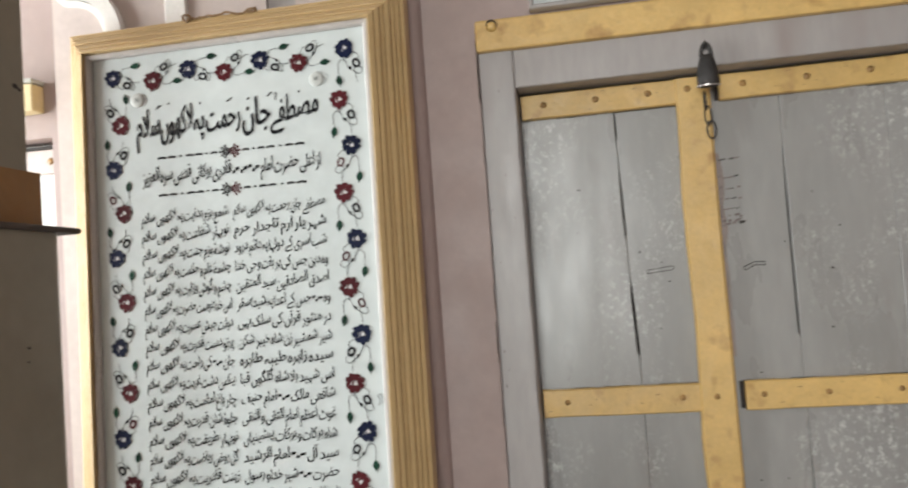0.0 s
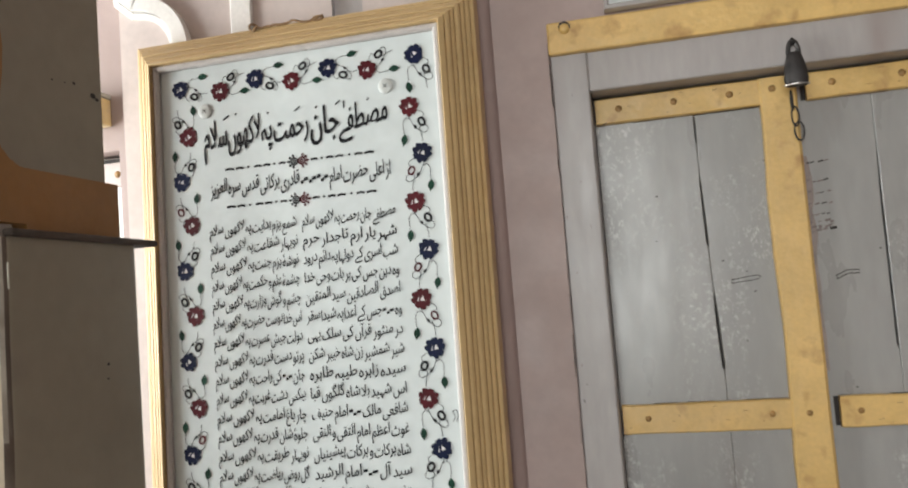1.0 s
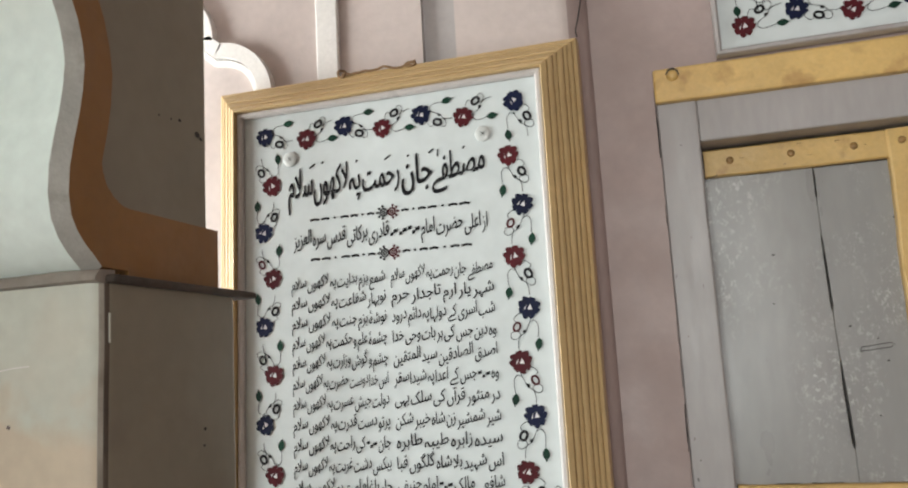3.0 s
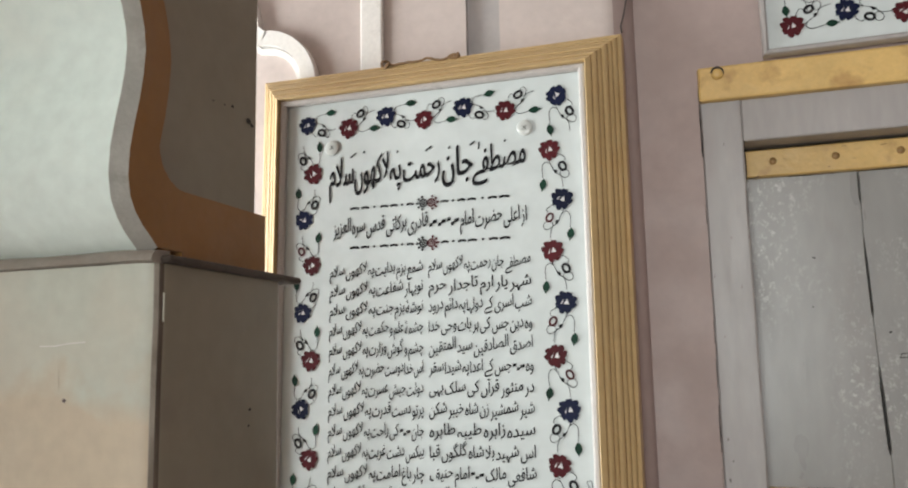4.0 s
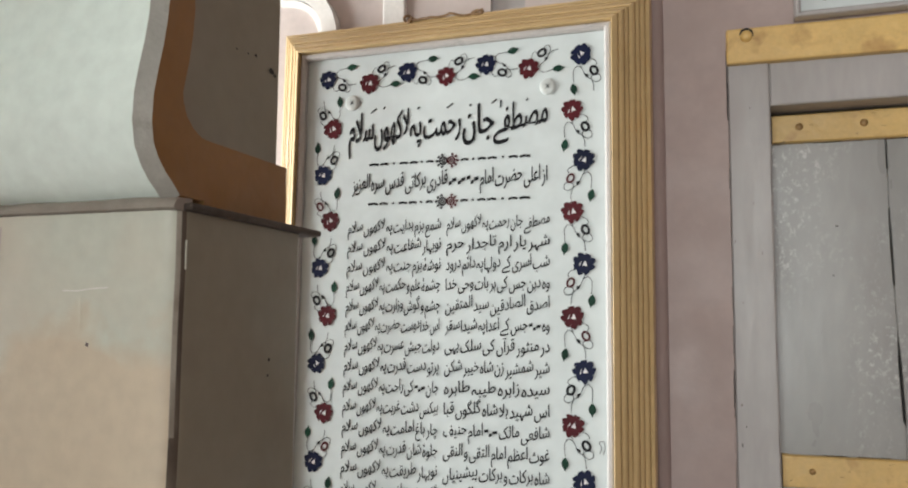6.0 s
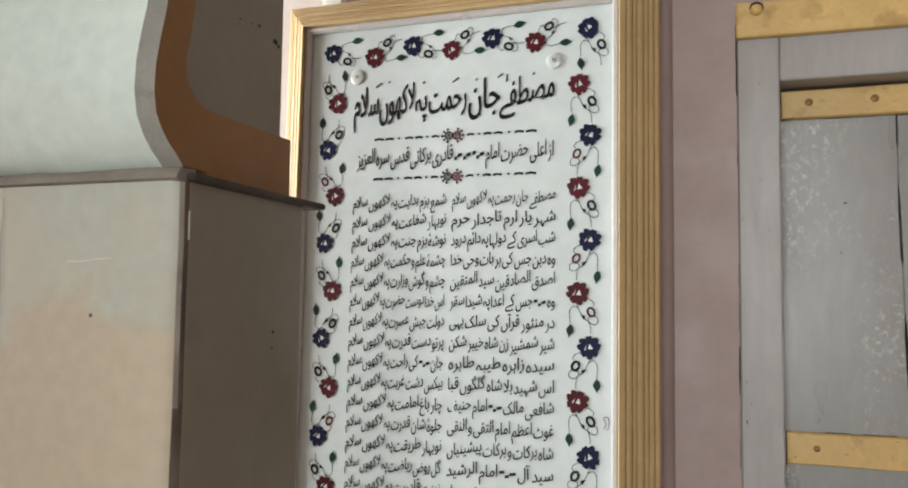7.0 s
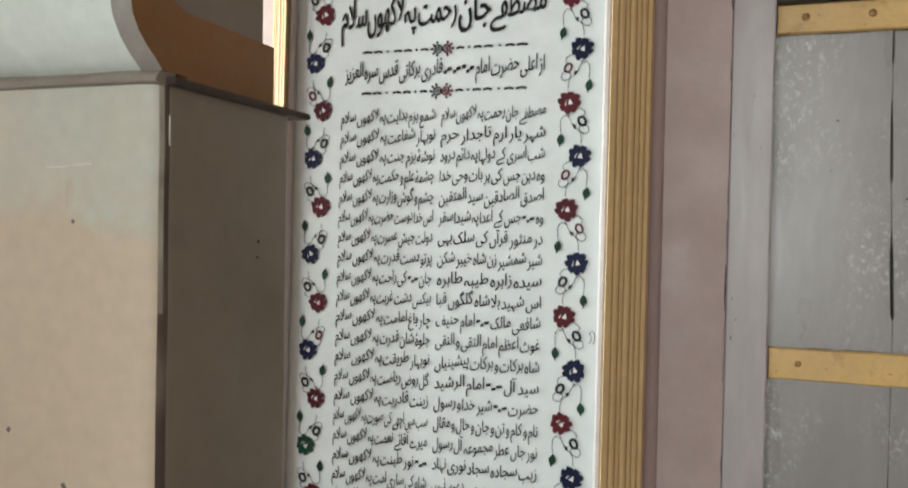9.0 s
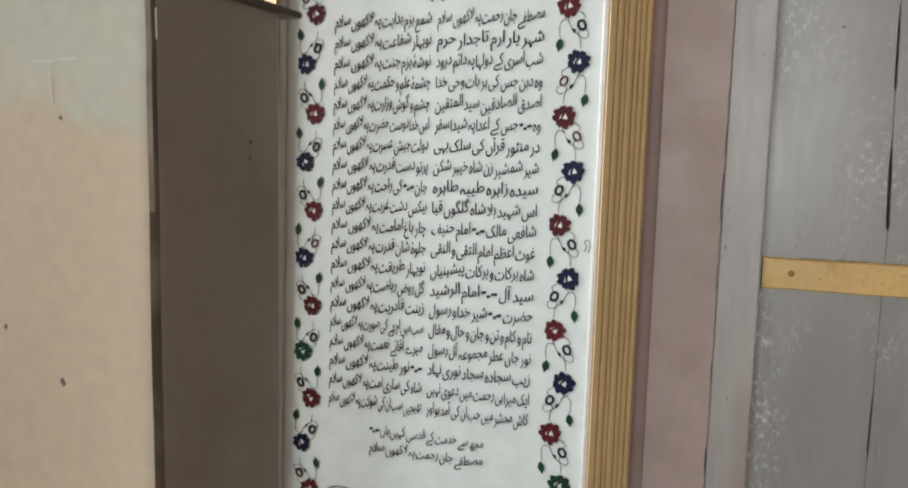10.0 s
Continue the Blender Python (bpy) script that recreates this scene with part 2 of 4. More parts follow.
tagged(link("floor", boxes((XW - 0.3, XE + 0.3, YS - 0.6, YN + 0.4, -0.1, 0.0)), FLOOR), "plain grey cement floor of the hall", "floor", kind="structure")
tagged(link("ceiling", boxes((XW - 0.3, XE + 0.3, YS - 0.3, YN + 0.4, TOP, TOP + 0.15)), CREAM), "pale painted plaster ceiling", "ceiling", kind="structure")
north = boxes((XW - 0.3, -2.02, YN, YN + 0.28, 0, TOP), (-2.02, -1.335, YN, YN + 0.28, 1.945, TOP),
              (-1.335, -0.245, YN, YN + 0.28, 0, TOP), (-0.245, 0.775, YN, YN + 0.28, 2.034, TOP), (0.775, XE + 0.3, YN, YN + 0.28, 0, TOP))
tagged(link("wall_north", north, PINK), "dusty pink painted wall with two door openings", "wall", kind="structure")
tagged(link("wall_behind_doors", boxes((XW - 0.3, XE + 0.3, YN + 0.5, YN + 0.6, 0, TOP)), PINK), "plain wall behind the closed doors", "wall", kind="structure")
tagged(link("wall_east", boxes((XE, XE + 0.3, YS - 0.3, YN, 0, TOP)), PINK), "plain pink painted wall", "wall", kind="structure")
tagged(link("wall_west", boxes((XW - 0.3, XW, YS - 0.3, 0.48, 0, TOP), (XW - 0.3, XW, 1.62, YN, 0, TOP), (XW - 0.3, XW, 0.48, 1.62, 2.52, TOP), (XW - 0.3, XW, 0.48, 1.62, 0, 0.98)), PINK), "plain pink painted wall with a wide window opening", "wall", kind="structure")
tagged(link("wall_south", boxes((XW, -1.66, YS - 0.3, YS, 0, TOP), (-1.66, 0.22, YS - 0.3, YS, 2.82, TOP), (0.22, XE, YS - 0.3, YS, 0, TOP), (-1.66, 0.22, YS - 0.3, YS, 0, 0.88)), PINK),
       "plain pink wall with a wide opening to the courtyard", "wall", kind="structure")

# pilaster behind the framed board, its right-hand arris rounded
pts = [(-1.30, YN), (-1.30, 1.765), (-0.735, 1.765), (-0.735, 1.782), (-0.65, 1.782), (-0.65, 1.735)]
for k in range(9):
    a = radians(90 - 90 * k / 8)
    pts.append((-0.430 + 0.062 * math.cos(a), YN + 0.001 - 0.056 * math.sin(a)))
bm = bmesh.new()
lo = [bm.verts.new((x, y, 0)) for x, y in pts]
hi = [bm.verts.new((x, y, TOP)) for x, y in pts]
for i in range(len(pts)):
    bm.faces.new((lo[i], hi[i], hi[(i + 1) % len(pts)], lo[(i + 1) % len(pts)]))
pil = link("pilaster", bm, [CREAM, SHADEBAND, PINK])
# recess faces get the shade grey, the rounded arris the wall pink
for p in pil.data.polygons:
    c = p.center
    p.material_index = 1 if -0.74 < c.x < -0.645 and c.y > 1.74 else (2 if c.x > -0.41 else 0)
smooth(pil, 50)
tagged(pil, "pale painted plaster pilaster with a recessed band greyed for shade", "pilaster", kind="structure")
tagged(link("trim", boxes((-0.99, -0.934, 1.752, 1.766, 2.05, TOP), bevel=0.004), WHITE), "white vertical plaster strip above the framed board", "trim", kind="structure")


def offset(line, d):
    out = []
    for i, p in enumerate(line):
        a, b = line[max(i - 1, 0)], line[min(i + 1, len(line) - 1)]
        n = Vector((b[1] - a[1], -(b[0] - a[0]))).normalized()
        out.append((p[0] + n.x * d, p[1] + n.y * d))
    return out


# cusped blind arch moulding: a proud outer band, a groove and a set-back inner band
def foil(cx, cz, r, a0, a1, n=14):
    return [(cx + r * math.cos(radians(a0 + (a1 - a0) * k / n)), cz + r * math.sin(radians(a0 + (a1 - a0) * k / n))) for k in range(n + 1)]


right = [(-1.130, 1.95)] + foil(-1.245, 2.165, 0.112, 0, 92) + foil(-1.395, 2.325, 0.108, -8, 88) + foil(-1.50, 2.44, 0.10, -5, 60)
left = [(-3.2 - x, z) for x, z in reversed(right)]
arch = bmesh.new()
spine = right + [(-1.60, 2.60)] + left
ribbon(arch, offset(spine, 0.014), 0.036, 1.740, 0.05)
ribbon(arch, offset(spine, -0.014), 0.014, 1.754, 0.036)
tagged(link("blind_arch_moulding", arch, WHITE), "white cusped plaster arch moulding on the wall", "moulding", kind="structure")

# ---------------------------------------------------------------- arcade wall with cusped arch
XF, XB = -0.836, -1.26
prof = [(0.864, 1.630), (0.852, 1.641), (0.838, 1.652), (0.824, 1.667), (0.813, 1.686), (0.808, 1.712), (0.809, 1.743), (0.815, 1.775), (0.822, 1.805),
        (0.827, 1.835), (0.829, 1.862), (0.826, 1.882), (0.819, 1.905), (0.806, 1.932), (0.785, 1.962), (0.755, 1.992), (0.715, 2.015), (0.67, 2.028),
        (0.64, 2.030), (0.615, 2.05), (0.58, 2.10), (0.52, 2.15), (0.44, 2.185), (0.36, 2.20), (0.30, 2.215), (0.22, 2.27), (0.10, 2.31)]
prof = [(y - 0.012, z + 0.004) for y, z in prof]
prof = prof + [(0.2 - y, z) for y, z in reversed(prof[:-1])]


YB = 1.062
bm = bmesh.new()
e = 0.014  # worn chamfer between soffit and face
inner = offset(prof, e)
rows = []
for x, line in ((XB, prof), (XF - e, prof), (XF, inner)):
    rows.append([bm.verts.new((x, y, z)) for y, z in line])
for r, (a, b) in enumerate(zip(rows, rows[1:])):
    for i in range(len(a) - 1):
        f = bm.faces.new((a[i], a[i + 1], b[i + 1], b[i]))
        f.material_index = 0 if r == 0 else 1
# ochre border that follows the curve, then the plain face
bz = inner[5][1]
FOOT = 5
band = offset(prof, e + 0.045)
n = len(prof)
for lo, hi, yy in ((0, FOOT, 0.905), (n - 1 - FOOT, n - 1, -0.705)):
    edge = [bm.verts.new((XF, yy, inner[k][1])) for k in range(lo, hi + 1)]
    for k in range(lo, hi):
        f = bm.faces.new((rows[2][k], rows[2][k + 1], edge[k - lo + 1], edge[k - lo]))
        f.material_index = 2
mid = {k: bm.verts.new((XF, *band[k])) for k in range(FOOT - 1, n - FOOT + 1)}
mid[FOOT].co.z = mid[n - 1 - FOOT].co.z = inner[FOOT][1]
for k in range(FOOT, n - 1 - FOOT):
    f = bm.faces.new((rows[2][k], rows[2][k + 1], mid[k + 1], mid[k]))
    f.material_index = 2
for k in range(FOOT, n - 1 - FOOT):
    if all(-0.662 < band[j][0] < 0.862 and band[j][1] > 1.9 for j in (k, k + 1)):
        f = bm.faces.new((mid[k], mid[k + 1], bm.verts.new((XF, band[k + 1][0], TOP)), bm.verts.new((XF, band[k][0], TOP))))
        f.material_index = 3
for k in list(mid):
    if not mid[k].link_faces:
        bm.verts.remove(mid[k])
bmesh.ops.remove_doubles(bm, verts=bm.verts, dist=1e-5)
arc = link("arch_wall", bm, [SOFFIT, EDGE, ORANGE, SHADEDSIDE])
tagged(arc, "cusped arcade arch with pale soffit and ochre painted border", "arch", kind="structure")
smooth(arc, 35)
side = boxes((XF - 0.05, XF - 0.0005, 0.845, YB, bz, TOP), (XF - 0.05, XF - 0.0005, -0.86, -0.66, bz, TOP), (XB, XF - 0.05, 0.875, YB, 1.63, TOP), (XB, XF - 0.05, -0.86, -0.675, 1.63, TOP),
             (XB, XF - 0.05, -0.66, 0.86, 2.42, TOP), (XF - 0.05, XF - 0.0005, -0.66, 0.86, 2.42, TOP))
tagged(link("arcade_wall", side, SHADEDSIDE), "brown-grey painted arcade wall above the pier, darkened for shade", "wall", kind="structure")
tagged(link("arcade_border", boxes((XB, XF, 0.905, 1.090, 1.634, bz), (XB, XF, -0.89, -0.705, 1.634, bz)), ORANGE), "ochre painted band along the foot of the arch", "border", kind="structure")

# rounded inner corner of the ochre paint, with an uneven brushed edge
corner_y, corner_z, reach = 0.8605, bz - 0.001, 0.052
bm = bmesh.new()
hub = bm.verts.new((XF + 0.0002, corner_y - 0.004, corner_z - 0.002))
rim = []
for k in range(25):
    a = radians(90 * k / 24)
    q = 0.0014 * noise.noise((k * 0.6, 2.2, 0))
    rim.append(bm.verts.new((XF + 0.0002, corner_y - 0.002 + reach * (1 - math.sin(a)) + q, corner_z + reach * (1 - math.cos(a)) + q)))
rim.append(bm.verts.new((XF + 0.0002, corner_y - 0.022, corner_z + reach + 0.004)))
rim.append(bm.verts.new((XF + 0.0002, corner_y - 0.022, corner_z - 0.002)))
for k in range(26):
    bm.faces.new((hub, rim[k], rim[k + 1]))
tagged(link("arcade_border_corner", bm, ORANGE), "rounded corner of the ochre painted band", "border", kind="structure")

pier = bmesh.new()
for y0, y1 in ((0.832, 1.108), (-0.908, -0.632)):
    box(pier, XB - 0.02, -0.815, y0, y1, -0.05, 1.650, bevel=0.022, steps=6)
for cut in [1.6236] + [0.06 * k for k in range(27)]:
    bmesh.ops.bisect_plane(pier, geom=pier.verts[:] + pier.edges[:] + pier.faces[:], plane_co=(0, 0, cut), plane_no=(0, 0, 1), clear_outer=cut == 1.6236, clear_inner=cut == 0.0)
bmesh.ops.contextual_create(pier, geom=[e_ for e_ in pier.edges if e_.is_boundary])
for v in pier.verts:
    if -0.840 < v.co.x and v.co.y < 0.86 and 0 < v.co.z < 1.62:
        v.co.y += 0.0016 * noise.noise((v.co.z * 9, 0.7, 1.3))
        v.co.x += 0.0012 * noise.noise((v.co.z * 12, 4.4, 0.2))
pier_ob = link("pier", pier, [PIER, PIEREDGE, SHADEDSIDE, CORNER])
# sides turned from the light take the brown-grey darkened for shade
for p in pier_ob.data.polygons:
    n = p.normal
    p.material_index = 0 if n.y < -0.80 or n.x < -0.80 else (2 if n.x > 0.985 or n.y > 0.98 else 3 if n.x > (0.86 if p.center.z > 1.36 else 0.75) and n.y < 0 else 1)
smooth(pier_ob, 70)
tagged(pier_ob, "cream painted square pier with worn grey edges and shade-darkened sides", "pier", kind="structure")
slab = boxes((XB - 0.035, -0.806, 0.845, 1.142, 1.6240, 1.6335), (XB - 0.035, -0.803, -0.942, -0.645, 1.6240, 1.6335), bevel=0.004)
sl = link("pier_ledge", slab, LEDGE)
# plaster band, worn and dirty, between the soffit and the pier's south face
foot = [(0.8335, 1.6238), (0.8285, 1.6265), (0.8290, 1.6305), (0.8320, 1.6355), (0.8375, 1.6390), (0.8600, 1.6390), (0.8600, 1.6238)]
foot_band = prism(foot, XB - 0.02, -0.818, "yz")
bmesh.ops.subdivide_edges(foot_band, edges=[e_ for e_ in foot_band.edges if abs(e_.verts[0].co.x - e_.verts[1].co.x) > 0.1], cuts=24)
for v in foot_band.verts:
    if v.co.y < 0.85:
        v.co.y += 0.0018 * noise.noise((v.co.x * 22, v.co.z * 60, 0.4))
        v.co.z += 0.0022 * noise.noise((v.co.x * 16, v.co.z * 40, 3.1)) * (v.co.z > 1.63)
tagged(smooth(link("pier_foot_band", foot_band, FOOTBAND), 60), "worn dirty brown plaster band between arch and pier", "band", kind="structure")
tagged(sl, "thin dark grey ledge on top of the pier", "ledge", kind="structure")


# ---------------------------------------------------------------- doors
def plank(x0, x1, y, z0, z1, gap_right, gap_left):
    """A plank whose edges wander, so that the joints open into cracks here and there."""
    bm = bmesh.new()
    n = 150
    rows = []
    for k in range(n + 1):
        z = z0 + (z1 - z0) * k / n
        a, b = x0 + gap_left(z), x1 - gap_right(z)
        w = 0.0012 * noise.noise((x0 * 9, z * 3, 1.7))
        rows.append([bm.verts.new(c) for c in ((a, y + w + 0.022, z), (a, y + w + 0.0015, z), (a + 0.0015, y + w, z), (b - 0.0015, y + w, z), (b, y + w + 0.0015, z), (b, y + w + 0.022, z))])
    for a, b in zip(rows, rows[1:]):
        for i in range(5):
            bm.faces.new((a[i], a[i + 1], b[i + 1], b[i]))
    bm.faces.new(rows[0])
    bm.faces.new(rows[-1][::-1])
    return bm


def cracks(*spans):
    def g(z):
        w = 0.0001
        for lo, hi, size in spans:
            if lo < z < hi:
                w = max(w, size * min(1, 0.35 + 2.2 * (hi - z) / (hi - lo)))
        return w
    return g


def nail(parent, x, y, z, r=0.0078):
    smooth(part("nail", lathe([(r, 0), (r * 0.95, 0.0018), (r * 0.6, 0.0036), (r * 0.2, 0.0042)], (x, y, z), sides=12), RUST, parent, "rusty painted round nail head"), 60)


def batten(parent, x0, x1, z0, z1, y0=1.862, y1=1.8805, tilt=0.0):
    bm = bmesh.new()
    n = 14
    rows = []
    for k in range(n + 1):
        x = x0 + (x1 - x0) * k / n
        w = 0.0015 * noise.noise((x * 14, z0 * 5, 0.3))
        d = tilt * (x - x0)
        rows.append([bm.verts.new(c) for c in ((x, y1, z0 + w + d), (x, y0 + 0.003, z0 + w + d), (x, y0, z0 + 0.003 + w + d), (x, y0, z1 - 0.003 - w + d), (x, y0 + 0.003, z1 - w + d), (x, y1, z1 - w + d))])
    for a, b in zip(rows, rows[1:]):
        for i in range(5):
            bm.faces.new((a[i], a[i + 1], b[i + 1], b[i]))
    bm.faces.new(rows[0])
    bm.faces.new(rows[-1][::-1])
    ob = part("batten", bm, YELLOW, parent, "yellow painted batten")
    # broken dark strips along both edges, for shadow lines and ageing
    for z in (z0 - 0.0012, z1 + 0.0006):
        x = x0
        while x < x1 - 0.02:
            w = min(random.uniform(0.02, 0.09), x1 - x)
            if random.random() < 0.75:
                mark(parent, [(x, z), (x + w / 2, z + random.uniform(-0.0006, 0.0006)), (x + w, z)], 1.8782, random.uniform(0.0008, 0.0022), False, SMEAR_SHADE if random.random() < 0.6 else DARK)
            x += w
    for k in range(7):
        x, z = random.uniform(x0 + 0.01, x1 - 0.02), random.uniform(z0 + 0.006, z1 - 0.006)
        mark(parent, [(x, z), (x + random.uniform(0.002, 0.012), z + random.uniform(-0.002, 0.002))], y0 - 0.0006, random.uniform(0.0007, 0.002), False, RUST)
    return ob


def stile(parent, x0, x1, z0, z1, y0, y1):
    bm = bmesh.new()
    n = 40
    rows = []
    for k in range(n + 1):
        z = z0 + (z1 - z0) * k / n
        a = x0 + 0.006 * noise.noise((3.1, z * 4.0, 0)) + 0.002 * noise.noise((1.1, z * 14.0, 0))
        b = x1 + 0.004 * noise.noise((7.7, z * 3.2, 0))
        rows.append([bm.verts.new(c) for c in ((a, y1, z), (a, y0 + 0.004, z), (a + 0.004, y0, z), (b - 0.006, y0, z), (b, y0 + 0.006, z), (b, y1, z))])
    for p, q in zip(rows, rows[1:]):
        for i in range(5):
            bm.faces.new((p[i], p[i + 1], q[i + 1], q[i]))
    bm.faces.new(rows[0])
    bm.faces.new(rows[-1][::-1])
    return part("stile", bm, YELLOW, parent, "yellow painted closing strip with worn edges")


def mark(parent, pts, y, w=0.0016, closed=True, material=None):
    bm = bmesh.new()
    ribbon(bm, pts + ([pts[0]] if closed else []), w, y)
    part("mark", bm, material or DARK, parent, "small dark mark on the plank")


door = empty("door_1", (0, 0, 0))
tagged(door, "closed grey double-leaf plank door with yellow battens", "door", kind="structure")
part("backing", boxes((-0.163, 0.69, 1.904, 1.912, 0.02, 1.93)), DARK, door)
wide = cracks((1.815, 1.876, 0.0030), (1.582, 1.735, 0.0038), (1.318, 1.476, 0.0058), (0.86, 0.99, 0.003), (0.3, 0.5, 0.003))


def lean(z):
    """How far the first joint leans from the plumb line."""
    return 0.0125 * min(1.0, max(0.0, (z - 1.31) / 0.42)) ** 0.75


c1r, c1l = (lambda z: lean(z) + wide(z) / 2), (lambda z: wide(z) / 2 - lean(z))
c2 = cracks((1.34, 1.75, 0.0044), (0.7, 1.1, 0.0018))
c0 = cracks()
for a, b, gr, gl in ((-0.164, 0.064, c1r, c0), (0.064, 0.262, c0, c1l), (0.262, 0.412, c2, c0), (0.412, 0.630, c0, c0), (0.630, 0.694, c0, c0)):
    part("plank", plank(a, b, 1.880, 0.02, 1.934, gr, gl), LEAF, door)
for lo, hi in ((1.874, 1.931), (1.184, 1.247), (0.45, 0.513)):
    batten(door, -0.160, 0.192, lo, hi)
    batten(door, 0.284, 0.69, lo, hi)
stile(door, 0.188, 0.264, 0.02, 1.930, 1.856, 1.8795)
part("gap", boxes((0.2745, 0.2838, 1.8772, 1.8795, 1.186, 1.246)), DARK, door)
part("gap", boxes((0.2745, 0.2838, 1.8772, 1.8795, 1.876, 1.930)), DARK, door)
grime = bmesh.new()
gl = [(0.2645, 1.30 + 0.024 * k) for k in range(20)]
gr = [(0.272 + 0.012 * abs(noise.noise((z * 11, 4.2, 0))) + 0.010 * (z > 1.58) * abs(noise.noise((z * 30, 1.2, 0))), z) for _, z in gl]
ga, gb = [grime.verts.new((x, 1.8786, z)) for x, z in gl], [grime.verts.new((x, 1.8786, z)) for x, z in gr]
for k in range(19):
    grime.faces.new((ga[k], ga[k + 1], gb[k + 1], gb[k]))
part("grime", grime, GRIME, door, "brown hand grime beside the closing strip")
for x in (-0.108, 0.011, 0.129, 0.215, 0.335, 0.47, 0.60):
    nail(door, x, 1.8625 if x < 0.19 or x > 0.27 else 1.8565, 1.905)
for x in (-0.105, 0.15, 0.222, 0.322, 0.455, 0.60):
    nail(door, x, 1.8625 if x < 0.19 or x > 0.27 else 1.8565, 1.217, 0.0065)
mark(door, [(-0.1612, 1.872), (-0.1606, 1.90), (-0.1612, 1.931)], 1.8612, 0.0022, False)
mark(door, [(-0.158, 1.8725), (-0.146, 1.8722), (-0.136, 1.876)], 1.8612, 0.0018, False)
mark(door, [(-0.1605, 1.182), (-0.160, 1.21), (-0.1606, 1.247)], 1.8612, 0.0018, False)
mark(door, [(0.096, 1.497), (0.150, 1.502), (0.158, 1.508), (0.150, 1.511), (0.098, 1.505)], 1.8785)
mark(door, [(0.308, 1.490), (0.330, 1.500), (0.352, 1.499), (0.352, 1.506), (0.328, 1.507), (0.306, 1.497)], 1.8785, 0.0022)
for z in (1.742, 1.70, 1.676, 1.652, 1.628, 1.612, 1.602, 1.594):
    for k in range(4):
        x = 0.268 + 0.012 * k + random.uniform(-0.004, 0.004)
        dz = random.uniform(-0.003, 0.003)
        mark(door, [(x, z + dz), (x + 0.005, z + dz + 0.001), (x + random.uniform(0.006, 0.014), z + dz + 0.002)], 1.8783, random.uniform(0.0014, 0.0040) * (1.5 if z < 1.615 else 1), False, SMEAR_SHADE if random.random() < 0.7 else DARK)
for k in range(26):
    x, z = random.uniform(-0.15, 0.66), random.uniform(0.7, 1.85)
    mark(door, [(x, z), (x + random.uniform(0.002, 0.006), z + random.uniform(-0.003, 0.003))], 1.8784, random.uniform(0.002, 0.004), closed=False)

frame_ob = empty("door_frame")
tagged(frame_ob, "lilac-grey painted wooden door frame with yellow lintel board", "door frame", kind="structure")
part("jamb", boxes((-0.245, -0.165, 1.80, 2.02, 0, 2.033), bevel=0.004), JAMB, frame_ob)
part("jamb", boxes((0.695, 0.775, 1.80, 2.02, 0, 2.033), bevel=0.004), JAMB, frame_ob)
part("head", boxes((-0.1655, 0.6955, 1.803, 2.02, 1.938, 2.031), bevel=0.004), JAMB, frame_ob)
lintel = boxes((0, 1.03, -0.02, 0.016, -0.038, 0.034), bevel=0.005)
lint = part("lintel_board", lintel, YELLOW, frame_ob, "yellow painted board over the door")
lint.matrix_local = pose(-0.246, 1.804, 2.063, 0, 0.35, 0)
smooth(part("bolt", lathe([(0.012, 0), (0.012, 0.004), (0.009, 0.009), (0.004, 0.011)], (-0.207, 1.786, 2.079), sides=16), YELLOW, frame_ob, "yellow painted bolt head"), 60)
# dark tube arc added in place of the bolt's cast shadow
part("bolt_shadow", tube(bmesh.new(), [(-0.219, 1.783, 2.082), (-0.215, 1.783, 2.091), (-0.206, 1.783, 2.094), (-0.197, 1.783, 2.089), (-0.195, 1.783, 2.078)], 0.0022), IRON, frame_ob, "dark arc drawn as the bolt's shadow")

# padlock with its hasp and chain
lock = empty("padlock")
tagged(lock, "dark iron padlock hanging on the door head", "padlock")
body = bmesh.new()
ring = []
for z, hw, hd in ((1.888, 0.018, 0.010), (1.892, 0.0225, 0.013), (1.902, 0.0240, 0.014), (1.920, 0.0225, 0.014), (1.938, 0.0185, 0.013), (1.952, 0.0145, 0.011), (1.958, 0.0095, 0.008)):
    ring.append([body.verts.new((0.252 + hw * math.copysign(abs(math.cos(a)) ** 0.6, math.cos(a)), 1.784 + hd * math.sin(a), z)) for a in [2 * math.pi * k / 18 for k in range(18)]])
for a, b in zip(ring, ring[1:]):
    for k in range(18):
        body.faces.new((a[k], a[(k + 1) % 18], b[(k + 1) % 18], b[k]))
body.faces.new(ring[0][::-1])
body.faces.new(ring[-1])
smooth(part("body", body, IRON, lock))
smooth(part("rim", tube(bmesh.new(), [(0.252 + 0.0235 * math.cos(a), 1.784 + 0.012 * math.sin(a), 1.891) for a in [2 * math.pi * k / 20 for k in range(20)]], 0.0018, 6, True), STEEL, lock, "bright worn steel rim"))
smooth(part("shackle", tube(bmesh.new(), [(0.252 + 0.0105 * math.cos(a), 1.786, 1.955 + 0.028 * math.sin(a)) for a in [math.pi * k / 10 for k in range(11)]], 0.0045), IRON, lock))
smooth(part("staple", tube(bmesh.new(), [(0.252, 1.803, 1.985), (0.252, 1.785, 1.987), (0.252, 1.778, 1.981), (0.252, 1.785, 1.976), (0.252, 1.803, 1.978)], 0.003), IRON, lock))
